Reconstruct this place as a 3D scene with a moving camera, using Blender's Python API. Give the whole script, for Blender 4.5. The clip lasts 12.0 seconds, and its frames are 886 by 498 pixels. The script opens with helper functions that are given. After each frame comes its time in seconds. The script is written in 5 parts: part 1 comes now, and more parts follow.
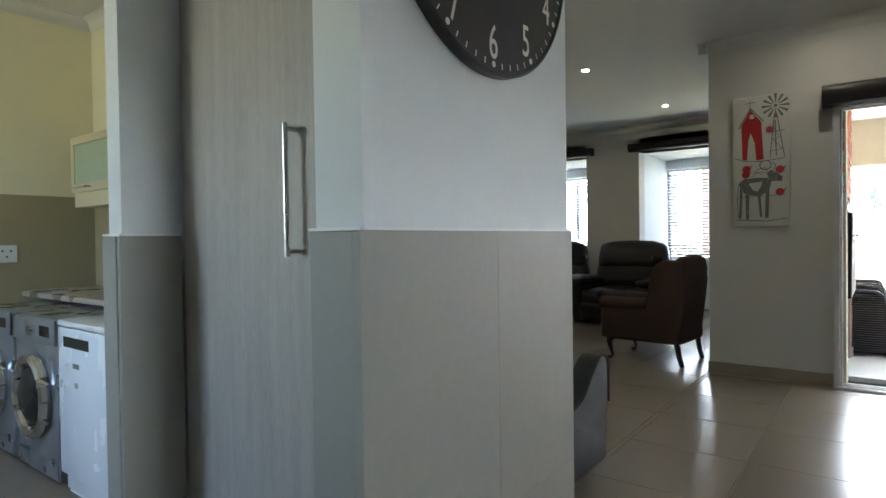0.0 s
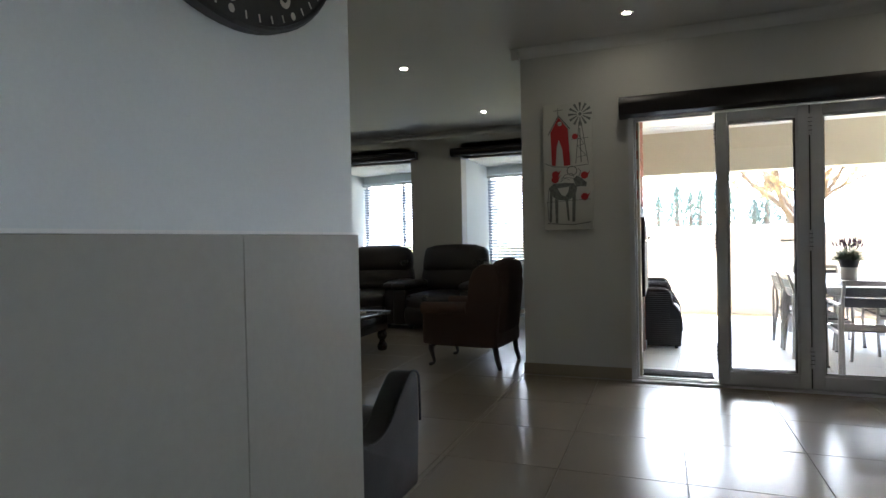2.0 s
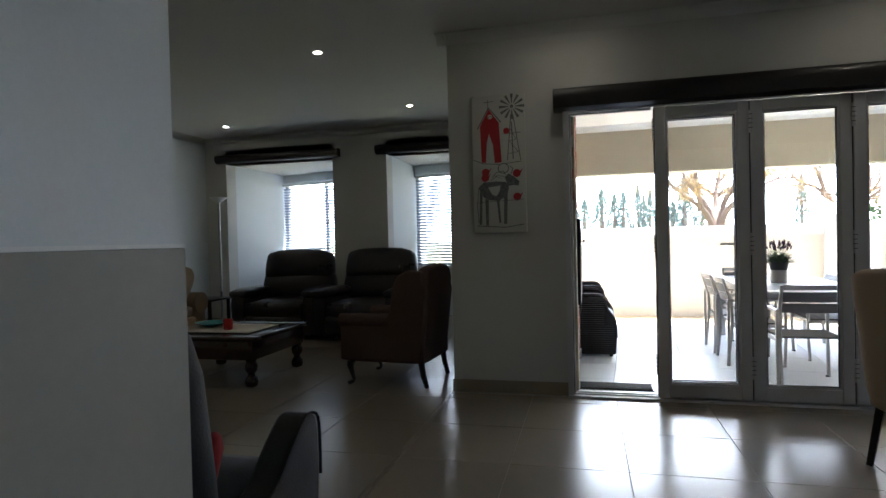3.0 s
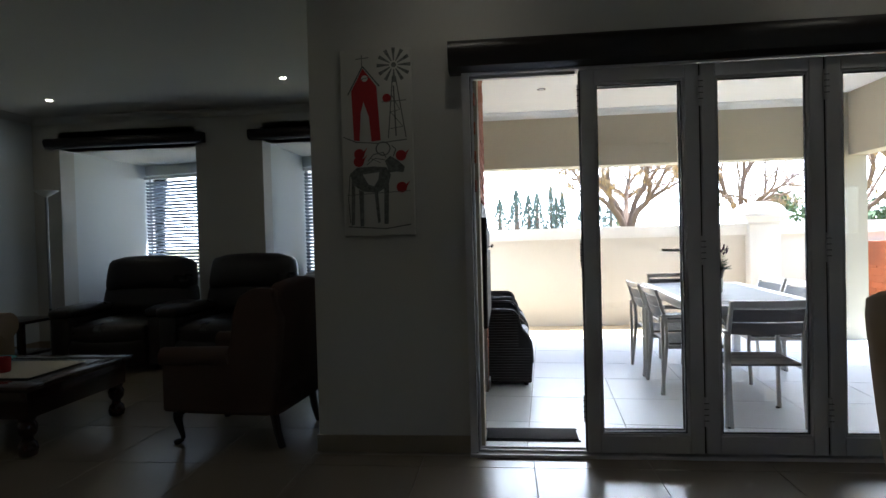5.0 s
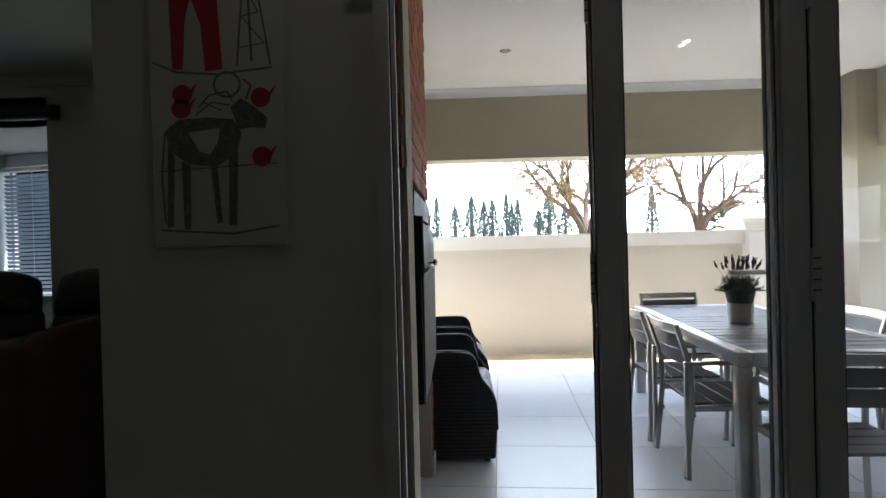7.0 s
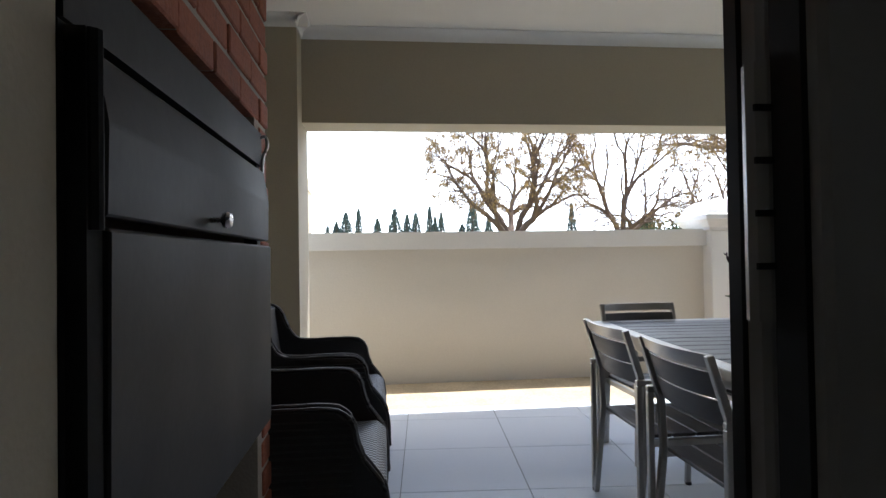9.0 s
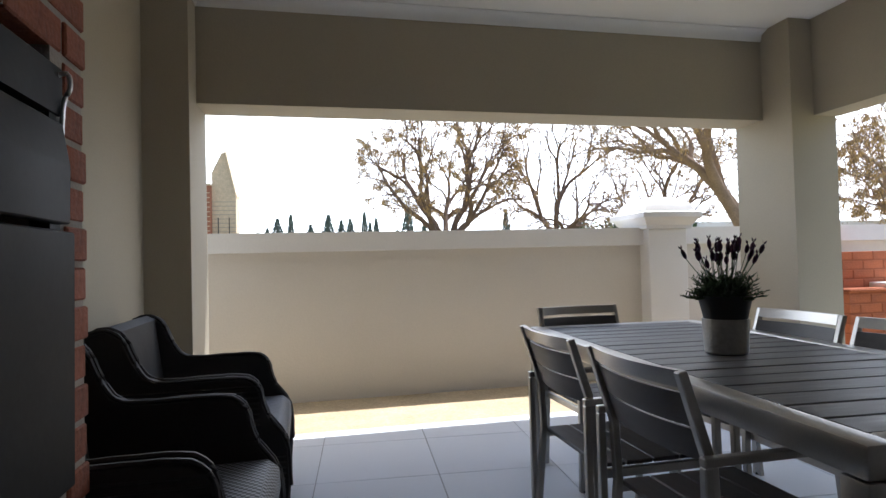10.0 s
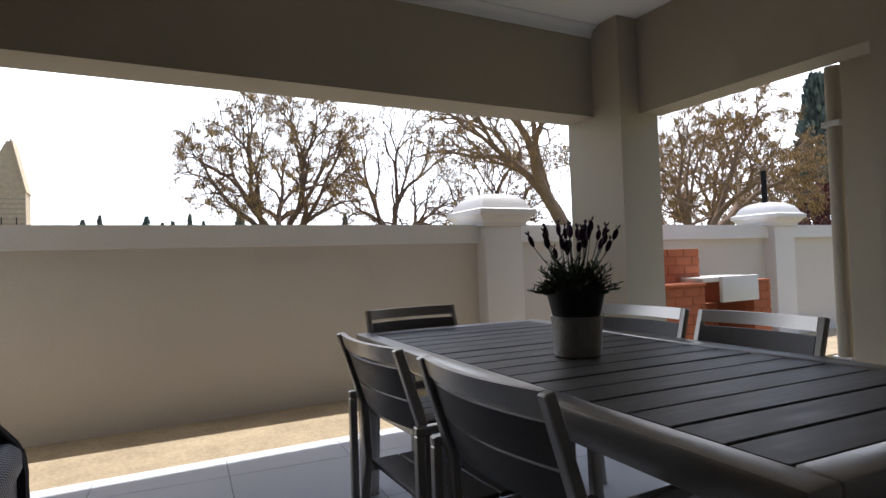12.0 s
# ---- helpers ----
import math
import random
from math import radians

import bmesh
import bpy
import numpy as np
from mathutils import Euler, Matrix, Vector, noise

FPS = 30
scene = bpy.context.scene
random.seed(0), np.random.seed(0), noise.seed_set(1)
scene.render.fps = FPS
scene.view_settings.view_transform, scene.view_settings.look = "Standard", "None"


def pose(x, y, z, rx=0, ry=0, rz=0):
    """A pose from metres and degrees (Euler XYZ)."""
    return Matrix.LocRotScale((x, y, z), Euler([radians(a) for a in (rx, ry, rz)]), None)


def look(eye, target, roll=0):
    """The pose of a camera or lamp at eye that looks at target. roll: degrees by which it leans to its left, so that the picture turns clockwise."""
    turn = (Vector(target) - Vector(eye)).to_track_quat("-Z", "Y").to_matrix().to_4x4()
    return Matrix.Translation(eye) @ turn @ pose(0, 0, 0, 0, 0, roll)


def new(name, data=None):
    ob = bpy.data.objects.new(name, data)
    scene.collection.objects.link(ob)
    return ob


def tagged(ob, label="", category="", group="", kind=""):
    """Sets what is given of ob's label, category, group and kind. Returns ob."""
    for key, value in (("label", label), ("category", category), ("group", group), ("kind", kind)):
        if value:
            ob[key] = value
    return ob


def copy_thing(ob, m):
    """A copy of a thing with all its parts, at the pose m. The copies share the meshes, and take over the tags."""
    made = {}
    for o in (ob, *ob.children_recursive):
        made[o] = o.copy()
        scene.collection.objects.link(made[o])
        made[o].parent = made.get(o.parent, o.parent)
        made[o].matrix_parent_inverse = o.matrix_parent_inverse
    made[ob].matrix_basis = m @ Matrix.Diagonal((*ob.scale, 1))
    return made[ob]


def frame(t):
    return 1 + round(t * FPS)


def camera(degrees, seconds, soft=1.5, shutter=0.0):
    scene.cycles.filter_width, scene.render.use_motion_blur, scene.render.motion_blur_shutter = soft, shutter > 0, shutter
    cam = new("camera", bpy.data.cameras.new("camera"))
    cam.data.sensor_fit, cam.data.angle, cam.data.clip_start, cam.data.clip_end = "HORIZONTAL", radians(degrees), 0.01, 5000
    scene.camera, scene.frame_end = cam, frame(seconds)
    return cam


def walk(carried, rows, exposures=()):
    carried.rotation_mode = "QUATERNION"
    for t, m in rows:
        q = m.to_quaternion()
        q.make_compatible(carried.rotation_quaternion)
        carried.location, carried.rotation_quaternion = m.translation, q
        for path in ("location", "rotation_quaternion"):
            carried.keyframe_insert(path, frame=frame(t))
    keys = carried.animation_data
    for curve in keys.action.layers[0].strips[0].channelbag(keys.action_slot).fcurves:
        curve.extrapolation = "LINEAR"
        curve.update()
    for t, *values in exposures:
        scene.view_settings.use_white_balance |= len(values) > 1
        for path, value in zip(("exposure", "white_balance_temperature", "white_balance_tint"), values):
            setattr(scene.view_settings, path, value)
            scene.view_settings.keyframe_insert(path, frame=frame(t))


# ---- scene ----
cam = camera(74.8, 12.0)
PATH = [
    (0, (0.022, 0.142, 1.227), (-1.184, 1.738, 1.193), -0.8),
    (0.5, (0.072, 0.167, 1.229), (-1.0, 1.855, 1.2), -1.1),
    (1, (0.066, 0.232, 1.229), (-0.909, 1.978, 1.199), -1.1),
    (1.5, (0.03, 0.343, 1.235), (-0.821, 2.152, 1.202), -1.1),
    (2, (-0.015, 0.535, 1.226), (-0.726, 2.405, 1.197), -1.2),
    (2.5, (-0.072, 0.802, 1.25), (-0.667, 2.711, 1.22), -1.4),
    (3, (-0.105, 1.061, 1.249), (-0.592, 3.001, 1.219), -1.4),
    (3.5, (-0.135, 1.325, 1.263), (-0.497, 3.291, 1.227), -1.8),
    (5.5, (-0.041, 2.689, 1.279), (-0.241, 4.679, 1.242), -1.5),
    (6, (-0.044, 3.072, 1.298), (-0.22, 5.064, 1.254), -1.6),
    (6.5, (-0.061, 3.458, 1.309), (-0.164, 5.455, 1.267), -1.5),
    (7, (-0.03, 3.876, 1.289), (-0.087, 5.875, 1.274), -1.5),
    (9, (0.152, 5.366, 1.132), (0.358, 7.355, 1.163), -0.9),
    (9.5, (0.221, 5.582, 1.108), (0.528, 7.557, 1.152), -1.1),
    (10, (0.298, 5.805, 1.094), (0.721, 7.759, 1.142), -1.5),
    (10.5, (0.37, 5.928, 1.076), (0.893, 7.857, 1.127), -1.6),
    (11, (0.432, 6.079, 1.074), (1.093, 7.966, 1.125), -1.7),
    (11.5, (0.492, 6.223, 1.054), (1.328, 8.039, 1.112), -1.7),
    (12, (0.537, 6.259, 1.042), (1.474, 8.025, 1.091), -2.0),
]
EXPOSURES = [(0.0, 4.85, 5850, 9), (1.5, 4.32, 5800, 10), (2.5, 3.76, 5700, 10), (3.5, 3.26, 5600, 10), (5.5, 2.64, 5550, 9), (7.0, 2.24, 5600, 9), (9.0, 1.12, 5700, 10), (9.5, 1.0, 5750, 11), (10.5, 0.6, 5900, 13), (12.0, 0.02, 6000, 15)]
walk(cam, [(t, look(eye, target, roll)) for t, eye, target, roll in PATH], EXPOSURES)

# ---- world, sun, exposure ----
world = bpy.data.worlds.new("sky")
scene.world = world
world.use_nodes = True
wn = world.node_tree.nodes
sky = wn.new("ShaderNodeTexSky")
sky.sky_type = 'NISHITA'
sky.sun_disc = False
sky.sun_elevation = radians(70)
sky.sun_rotation = radians(50)
sky.dust_density = 2.5
sky.air_density = 1.2
wn["Background"].inputs[1].default_value = 0.15
world.node_tree.links.new(sky.outputs[0], wn["Background"].inputs[0])

sun_data = bpy.data.lights.new("sun", 'SUN')
sun_data.energy = 5.0
sun_data.angle = radians(0.6)
sun_data.color = (1.0, 0.96, 0.89)
sun = new("sun", sun_data)
sun.matrix_world = look((0, 0, 30), Vector((0, 0, 30)) - Vector((math.sin(radians(50)) * math.cos(radians(70)), math.cos(radians(50)) * math.cos(radians(70)), math.sin(radians(70)))))


def opening_light(name, place, target, w, h, energy, color=(0.86, 0.93, 1.0)):
    """Area lamp added in place of sky light through a window opening."""
    d = bpy.data.lights.new(name, 'AREA')
    d.shape, d.size, d.size_y, d.energy, d.color = 'RECTANGLE', w, h, energy, color
    ob = new(name, d)
    ob.matrix_world = look(place, target)
    return ob


# Added bluish fill for the entrance walls; no such window is in view.
opening_light("kitchen_window_light", (4.28, 1.1, 1.5), (0.0, 1.1, 1.3), 0.55, 0.55, 0.045, (0.62, 0.80, 1.0))
opening_light("bay_window_light_a", (-4.75, 10.3, 1.6), (-4.75, 5.0, 1.0), 1.4, 1.4, 0.25, (0.70, 0.84, 1.0))
opening_light("bay_window_light_b", (-2.1, 10.1, 1.6), (-2.1, 5.0, 1.0), 1.4, 1.4, 0.25, (0.70, 0.84, 1.0))
# Added yellowish fill for the laundry, at an opening that is never seen.
opening_light("laundry_window_light", (-3.4, -1.93, 1.7), (-3.4, 2.0, 1.2), 1.3, 1.0, 0.4, (1.0, 0.98, 0.80))

# ---- materials ----
def mat(name, color, rough=0.6, metal=0.0, vary=0.12, scale=3.0, fine=60.0, bump=0.05, per_object=0.0, spec=0.5, stretch=(1, 1, 1), coat=0.0, island=False):
    """A surface with broad patches, fine grain and a light relief."""
    m = bpy.data.materials.new(name)
    m.use_nodes = True
    nt = m.node_tree
    n, l = nt.nodes, nt.links
    bs = n["Principled BSDF"]
    bs.inputs["Metallic"].default_value = metal
    bs.inputs["Specular IOR Level"].default_value = spec
    bs.inputs["Coat Weight"].default_value = coat
    co = n.new("ShaderNodeTexCoord")
    mp = n.new("ShaderNodeMapping")
    mp.inputs["Scale"].default_value = stretch
    l.new(co.outputs["Object"], mp.inputs[0])
    a = n.new("ShaderNodeTexNoise"); a.inputs["Scale"].default_value = scale; a.inputs["Detail"].default_value = 4
    b = n.new("ShaderNodeTexNoise"); b.inputs["Scale"].default_value = fine; b.inputs["Detail"].default_value = 3
    l.new(mp.outputs[0], a.inputs[0]); l.new(mp.outputs[0], b.inputs[0])
    mix = n.new("ShaderNodeMath"); mix.operation = 'ADD'
    l.new(a.outputs[0], mix.inputs[0]); l.new(b.outputs[0], mix.inputs[1])
    last = mix
    if per_object or island:
        src = n.new("ShaderNodeNewGeometry") if island else n.new("ShaderNodeObjectInfo")
        k = n.new("ShaderNodeMath"); k.operation = 'MULTIPLY_ADD'
        k.inputs[1].default_value = per_object or 1.0; k.inputs[2].default_value = -0.5 * (per_object or 1.0)
        l.new(src.outputs["Random Per Island" if island else "Random"], k.inputs[0])
        s = n.new("ShaderNodeMath"); s.operation = 'ADD'
        l.new(mix.outputs[0], s.inputs[0]); l.new(k.outputs[0], s.inputs[1])
        last = s
    mr = n.new("ShaderNodeMapRange")
    mr.inputs["From Min"].default_value, mr.inputs["From Max"].default_value = 0.6, 1.4
    mr.inputs["To Min"].default_value, mr.inputs["To Max"].default_value = 1 - vary, 1 + vary
    mr.clamp = False
    l.new(last.outputs[0], mr.inputs[0])
    mul = n.new("ShaderNodeMix"); mul.data_type = 'RGBA'; mul.blend_type = 'MULTIPLY'; mul.inputs[0].default_value = 1.0
    mul.inputs[6].default_value = (*color, 1)
    cmb = n.new("ShaderNodeCombineColor")
    for i in range(3):
        l.new(mr.outputs[0], cmb.inputs[i])
    l.new(cmb.outputs[0], mul.inputs[7])
    l.new(mul.outputs[2], bs.inputs["Base Color"])
    rr = n.new("ShaderNodeMapRange")
    rr.inputs["From Min"].default_value, rr.inputs["From Max"].default_value = 0.3, 0.7
    rr.inputs["To Min"].default_value, rr.inputs["To Max"].default_value = max(0.0, rough - 0.07), min(1.0, rough + 0.07)
    l.new(a.outputs[0], rr.inputs[0])
    l.new(rr.outputs[0], bs.inputs["Roughness"])
    if bump:
        bp = n.new("ShaderNodeBump"); bp.inputs["Strength"].default_value = bump; bp.inputs["Distance"].default_value = 0.01
        l.new(b.outputs[0], bp.inputs["Height"])
        l.new(bp.outputs[0], bs.inputs["Normal"])
    return m


def emit(name, color, power):
    m = bpy.data.materials.new(name)
    m.use_nodes = True
    bs = m.node_tree.nodes["Principled BSDF"]
    bs.inputs["Emission Color"].default_value = (*color, 1)
    bs.inputs["Emission Strength"].default_value = power
    return m


def glass(name, color=(1, 1, 1)):
    """Thin window glass: mostly clear, with a faint mirror by angle."""
    m = bpy.data.materials.new(name)
    m.use_nodes = True
    n, l = m.node_tree.nodes, m.node_tree.links
    n.remove(n["Principled BSDF"])
    t = n.new("ShaderNodeBsdfTransparent"); t.inputs[0].default_value = (*color, 1)
    g = n.new("ShaderNodeBsdfGlossy"); g.inputs["Roughness"].default_value = 0.02
    f = n.new("ShaderNodeFresnel"); f.inputs[0].default_value = 1.45
    x = n.new("ShaderNodeMixShader")
    l.new(f.outputs[0], x.inputs[0]); l.new(t.outputs[0], x.inputs[1]); l.new(g.outputs[0], x.inputs[2])
    l.new(x.outputs[0], n["Material Output"].inputs[0])
    return m



def porcelain(name, color, rough, vary=0.04, own=0.05):
    """Polished floor tile: clouded at room scale, each tile a shade of its own."""
    m = bpy.data.materials.new(name)
    m.use_nodes = True
    n, l = m.node_tree.nodes, m.node_tree.links
    bs = n["Principled BSDF"]
    geo = n.new("ShaderNodeNewGeometry")
    info = n.new("ShaderNodeObjectInfo")
    a = n.new("ShaderNodeTexNoise"); a.inputs["Scale"].default_value = 1.7; a.inputs["Detail"].default_value = 5
    b = n.new("ShaderNodeTexNoise"); b.inputs["Scale"].default_value = 45.0; b.inputs["Detail"].default_value = 2
    l.new(geo.outputs["Position"], a.inputs[0]); l.new(geo.outputs["Position"], b.inputs[0])
    v = None
    for src, k in ((a.outputs[0], 2 * vary), (b.outputs[0], vary), (info.outputs["Random"], own)):
        w = n.new("ShaderNodeMath"); w.operation = 'MULTIPLY_ADD'
        w.inputs[1].default_value, w.inputs[2].default_value = k, -0.5 * k + (1.0 if v is None else 0.0)
        l.new(src, w.inputs[0])
        if v is None:
            v = w.outputs[0]
        else:
            s = n.new("ShaderNodeMath"); s.operation = 'ADD'
            l.new(v, s.inputs[0]); l.new(w.outputs[0], s.inputs[1])
            v = s.outputs[0]
    sc = n.new("ShaderNodeVectorMath"); sc.operation = 'SCALE'
    sc.inputs[0].default_value = color
    l.new(v, sc.inputs["Scale"])
    l.new(sc.outputs[0], bs.inputs["Base Color"])
    r = n.new("ShaderNodeMath"); r.operation = 'MULTIPLY_ADD'
    r.inputs[1].default_value, r.inputs[2].default_value = 0.08, rough - 0.04
    l.new(a.outputs[0], r.inputs[0])
    l.new(r.outputs[0], bs.inputs["Roughness"])
    return m


def blind_slat(name):
    """Thin white slat, backlit shade put into its grey-blue colour; lets some daylight through."""
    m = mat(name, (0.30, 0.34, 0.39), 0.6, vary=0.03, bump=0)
    n, l = m.node_tree.nodes, m.node_tree.links
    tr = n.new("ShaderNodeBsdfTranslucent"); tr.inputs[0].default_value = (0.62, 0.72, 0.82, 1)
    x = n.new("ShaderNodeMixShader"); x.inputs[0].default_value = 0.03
    l.new(n["Principled BSDF"].outputs[0], x.inputs[1]); l.new(tr.outputs[0], x.inputs[2])
    l.new(x.outputs[0], n["Material Output"].inputs[0])
    return m


WALL_WHITE = mat("wall_white_paint", (0.66, 0.69, 0.70), 0.75, vary=0.03, scale=1.5, fine=140, bump=0.06)
WALL_GREY = mat("wall_warm_grey_paint", (0.53, 0.52, 0.49), 0.75, vary=0.03, scale=1.3, fine=140, bump=0.06)
WALL_LAUNDRY = mat("laundry_cream_paint", (0.70, 0.66, 0.48), 0.75, vary=0.03, fine=140)
LAUNDRY_TILE = mat("laundry_olive_tile", (0.30, 0.26, 0.16), 0.45, vary=0.06)
DADO = mat("dado_taupe_tile", (0.27, 0.262, 0.232), 0.55, vary=0.05, scale=2, fine=40, bump=0.04)
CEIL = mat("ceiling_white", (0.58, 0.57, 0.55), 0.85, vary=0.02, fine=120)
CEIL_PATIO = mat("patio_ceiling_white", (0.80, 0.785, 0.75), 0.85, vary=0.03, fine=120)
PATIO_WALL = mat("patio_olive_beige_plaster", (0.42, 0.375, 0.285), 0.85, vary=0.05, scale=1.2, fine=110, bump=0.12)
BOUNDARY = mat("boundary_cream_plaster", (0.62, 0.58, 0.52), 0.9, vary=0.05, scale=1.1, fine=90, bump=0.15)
CAP = mat("cap_white_plaster", (0.72, 0.70, 0.67), 0.85, vary=0.04, fine=90, bump=0.12)
FLOOR_TILE = porcelain("floor_beige_porcelain", (0.245, 0.21, 0.165), 0.24)
GROUT = mat("grout", (0.225, 0.195, 0.155), 0.6)
PATIO_TILE = porcelain("patio_pale_porcelain", (0.76, 0.80, 0.83), 0.36)
PATIO_GROUT = mat("patio_grout", (0.38, 0.39, 0.39), 0.9)
SKIRT = mat("skirting_taupe_tile", (0.27, 0.225, 0.165), 0.4, vary=0.06)
DARK_WOOD = mat("dark_stained_wood", (0.014, 0.010, 0.009), 0.45, vary=0.3, scale=3, fine=40, stretch=(1, 8, 8))
TABLE_WOOD = mat("mahogany_dark_wood", (0.03, 0.012, 0.009), 0.2, vary=0.3, scale=3, fine=40, stretch=(8, 1, 8), coat=0.3)
LAMINATE = mat("grey_wood_laminate", (0.34, 0.315, 0.285), 0.5, vary=0.22, scale=5, fine=60, stretch=(6, 6, 0.35))
ALU_WHITE = mat("white_powder_coat", (0.55, 0.54, 0.56), 0.4, vary=0.03, bump=0)
ALU_DARK = mat("black_gasket", (0.02, 0.02, 0.022), 0.6, bump=0)
STEEL = mat("brushed_steel", (0.55, 0.54, 0.52), 0.3, metal=1.0, vary=0.06, fine=200)
LEATHER = mat("dark_brown_leather", (0.013, 0.009, 0.009), 0.33, vary=0.25, scale=5, fine=120, bump=0.2)
LEATHER_GREY = mat("charcoal_leather", (0.020, 0.020, 0.022), 0.6, spec=0.3, vary=0.2, scale=5, fine=120, bump=0.2)
BROWN_FABRIC = mat("brown_upholstery", (0.065, 0.036, 0.026), 0.9, vary=0.15, scale=6, fine=240, bump=0.3)
TAN_FABRIC = mat("tan_microfibre", (0.36, 0.27, 0.18), 0.9, vary=0.1, scale=4, fine=240, bump=0.25)
SOFA_FABRIC = mat("sofa_tan_fabric", (0.30, 0.21, 0.12), 0.9, vary=0.12, scale=4, fine=240, bump=0.25)
CREAM = mat("cream_throw", (0.58, 0.53, 0.43), 0.95, vary=0.08, fine=200, bump=0.3)
BLACK = mat("black_print", (0.015, 0.015, 0.015), 0.8, bump=0)
RED = mat("red_paint", (0.42, 0.02, 0.025), 0.6, vary=0.08, bump=0)
RED_CLOTH = mat("red_cloth", (0.22, 0.01, 0.012), 0.9, vary=0.15)
INK = mat("grey_ink", (0.15, 0.155, 0.15), 0.8, vary=0.5, scale=30, bump=0)
CANVAS = mat("canvas_offwhite", (0.55, 0.54, 0.50), 0.9, vary=0.03, fine=300, bump=0.1)
BLACK_STEEL = mat("black_painted_steel", (0.010, 0.0095, 0.0095), 0.6, spec=0.25, vary=0.35, scale=2.2, fine=50, bump=0.03)
# Firebox soot, and the black of the shadow modelled beside the steel doors.
SOOT_SHADE = mat("soot_shade", (0.008, 0.008, 0.008), 0.95)
BRICK = mat("red_face_brick", (0.30, 0.095, 0.05), 0.85, vary=0.25, scale=9, fine=90, bump=0.4, per_object=0.5)
MORTAR = mat("mortar", (0.36, 0.31, 0.26), 0.95, vary=0.1, fine=120, bump=0.3)
OUT_BRICK = mat("orange_brick", (0.42, 0.125, 0.05), 0.85, vary=0.2, scale=9, fine=90, bump=0.4, per_object=0.35)
RATTAN = mat("black_rattan", (0.014, 0.012, 0.012), 0.6, vary=0.3, fine=90, bump=0.1)
SLAT = mat("charcoal_resin_slat", (0.085, 0.080, 0.080), 0.45, spec=0.4, vary=0.22, scale=4, fine=70, stretch=(1.5, 10, 10), bump=0.05, per_object=0.2)
ALU_FRAME = mat("brushed_aluminium", (0.42, 0.405, 0.38), 0.36, metal=0.9, vary=0.08, fine=180, bump=0.02)
ZINC = mat("galvanised_zinc", (0.50, 0.49, 0.46), 0.38, metal=1.0, vary=0.15, scale=14, fine=60, bump=0.25)
POT = mat("black_plastic", (0.02, 0.02, 0.02), 0.5)
LEAF = mat("lavender_leaf", (0.055, 0.09, 0.045), 0.8, vary=0.4, island=True, per_object=1.0, bump=0)
FLOWER = mat("lavender_flower", (0.055, 0.018, 0.055), 0.8, vary=0.4, island=True, per_object=1.0, bump=0)
PAVING = mat("sand_paving", (0.44, 0.35, 0.22), 0.95, vary=0.3, scale=3, fine=50, bump=0.4)
GROUND = mat("dry_grass_ground", (0.17, 0.15, 0.07), 1.0, vary=0.4, scale=0.4, fine=8, bump=0.4)
ORANGE_JOINT = mat("orange_mortar", (0.33, 0.105, 0.048), 0.95, vary=0.15, fine=120)
BARK = mat("bark", (0.16, 0.11, 0.08), 0.95, vary=0.35, scale=3, fine=25, bump=0.5)
BARK_PALE = mat("bark_pale", (0.27, 0.19, 0.125), 0.95, vary=0.35, scale=3, fine=25, bump=0.5)
POD = mat("dry_pods", (0.40, 0.27, 0.11), 0.9, vary=0.5, island=True, per_object=1.2, bump=0)
# Needle green lightened and greyed, with the distance haze put into the colour.
CYPRESS = mat("hazy_cypress_needles", (0.15, 0.19, 0.165), 0.95, vary=0.4, island=True, per_object=1.0, bump=0)
BUSH = mat("bush_leaves", (0.075, 0.11, 0.05), 0.95, vary=0.4, island=True, per_object=1.0, bump=0)
# House brick in two tones: sun put into the pale one, shade into the red.
HOUSE_BRICK_LIT = mat("sunlit_house_brick", (0.62, 0.49, 0.33), 0.9, vary=0.2, scale=4, fine=12, bump=0.3)
HOUSE_BRICK_SHADE = mat("shaded_red_house_brick", (0.34, 0.14, 0.08), 0.9, vary=0.25, scale=4, fine=12, bump=0.3)
APPLIANCE = mat("white_enamel", (0.72, 0.74, 0.76), 0.25, vary=0.02, bump=0)
SILVER = mat("silver_paint", (0.30, 0.31, 0.33), 0.3, metal=0.7, vary=0.04, bump=0)
DARK_GLASS = mat("dark_glass", (0.01, 0.011, 0.013), 0.08, bump=0)
CHROME = mat("chrome", (0.75, 0.75, 0.76), 0.12, metal=1.0, vary=0.02, bump=0)
BLIND = blind_slat("shaded_blind_slat")
WHITE_PLASTIC = mat("white_plastic", (0.75, 0.75, 0.74), 0.4, vary=0.02, bump=0)
MAT_FIBRE = mat("charcoal_doormat", (0.035, 0.035, 0.037), 1.0, vary=0.3, fine=200, bump=0.6)
CLOCK_FACE = mat("clock_black_face", (0.018, 0.017, 0.016), 0.5, vary=0.2)
CLOCK_INK = mat("clock_cream_figures", (0.62, 0.60, 0.54), 0.7, vary=0.1, bump=0)
GLASS = glass("window_glass")
TABLE_GLASS = glass("table_glass")
LAMP_ON = emit("lamp_lit", (1.0, 0.86, 0.62), 14.0)
TEAL = mat("teal_glaze", (0.05, 0.25, 0.27), 0.2)
CANDLE = mat("red_candle_glass", (0.40, 0.03, 0.03), 0.25)

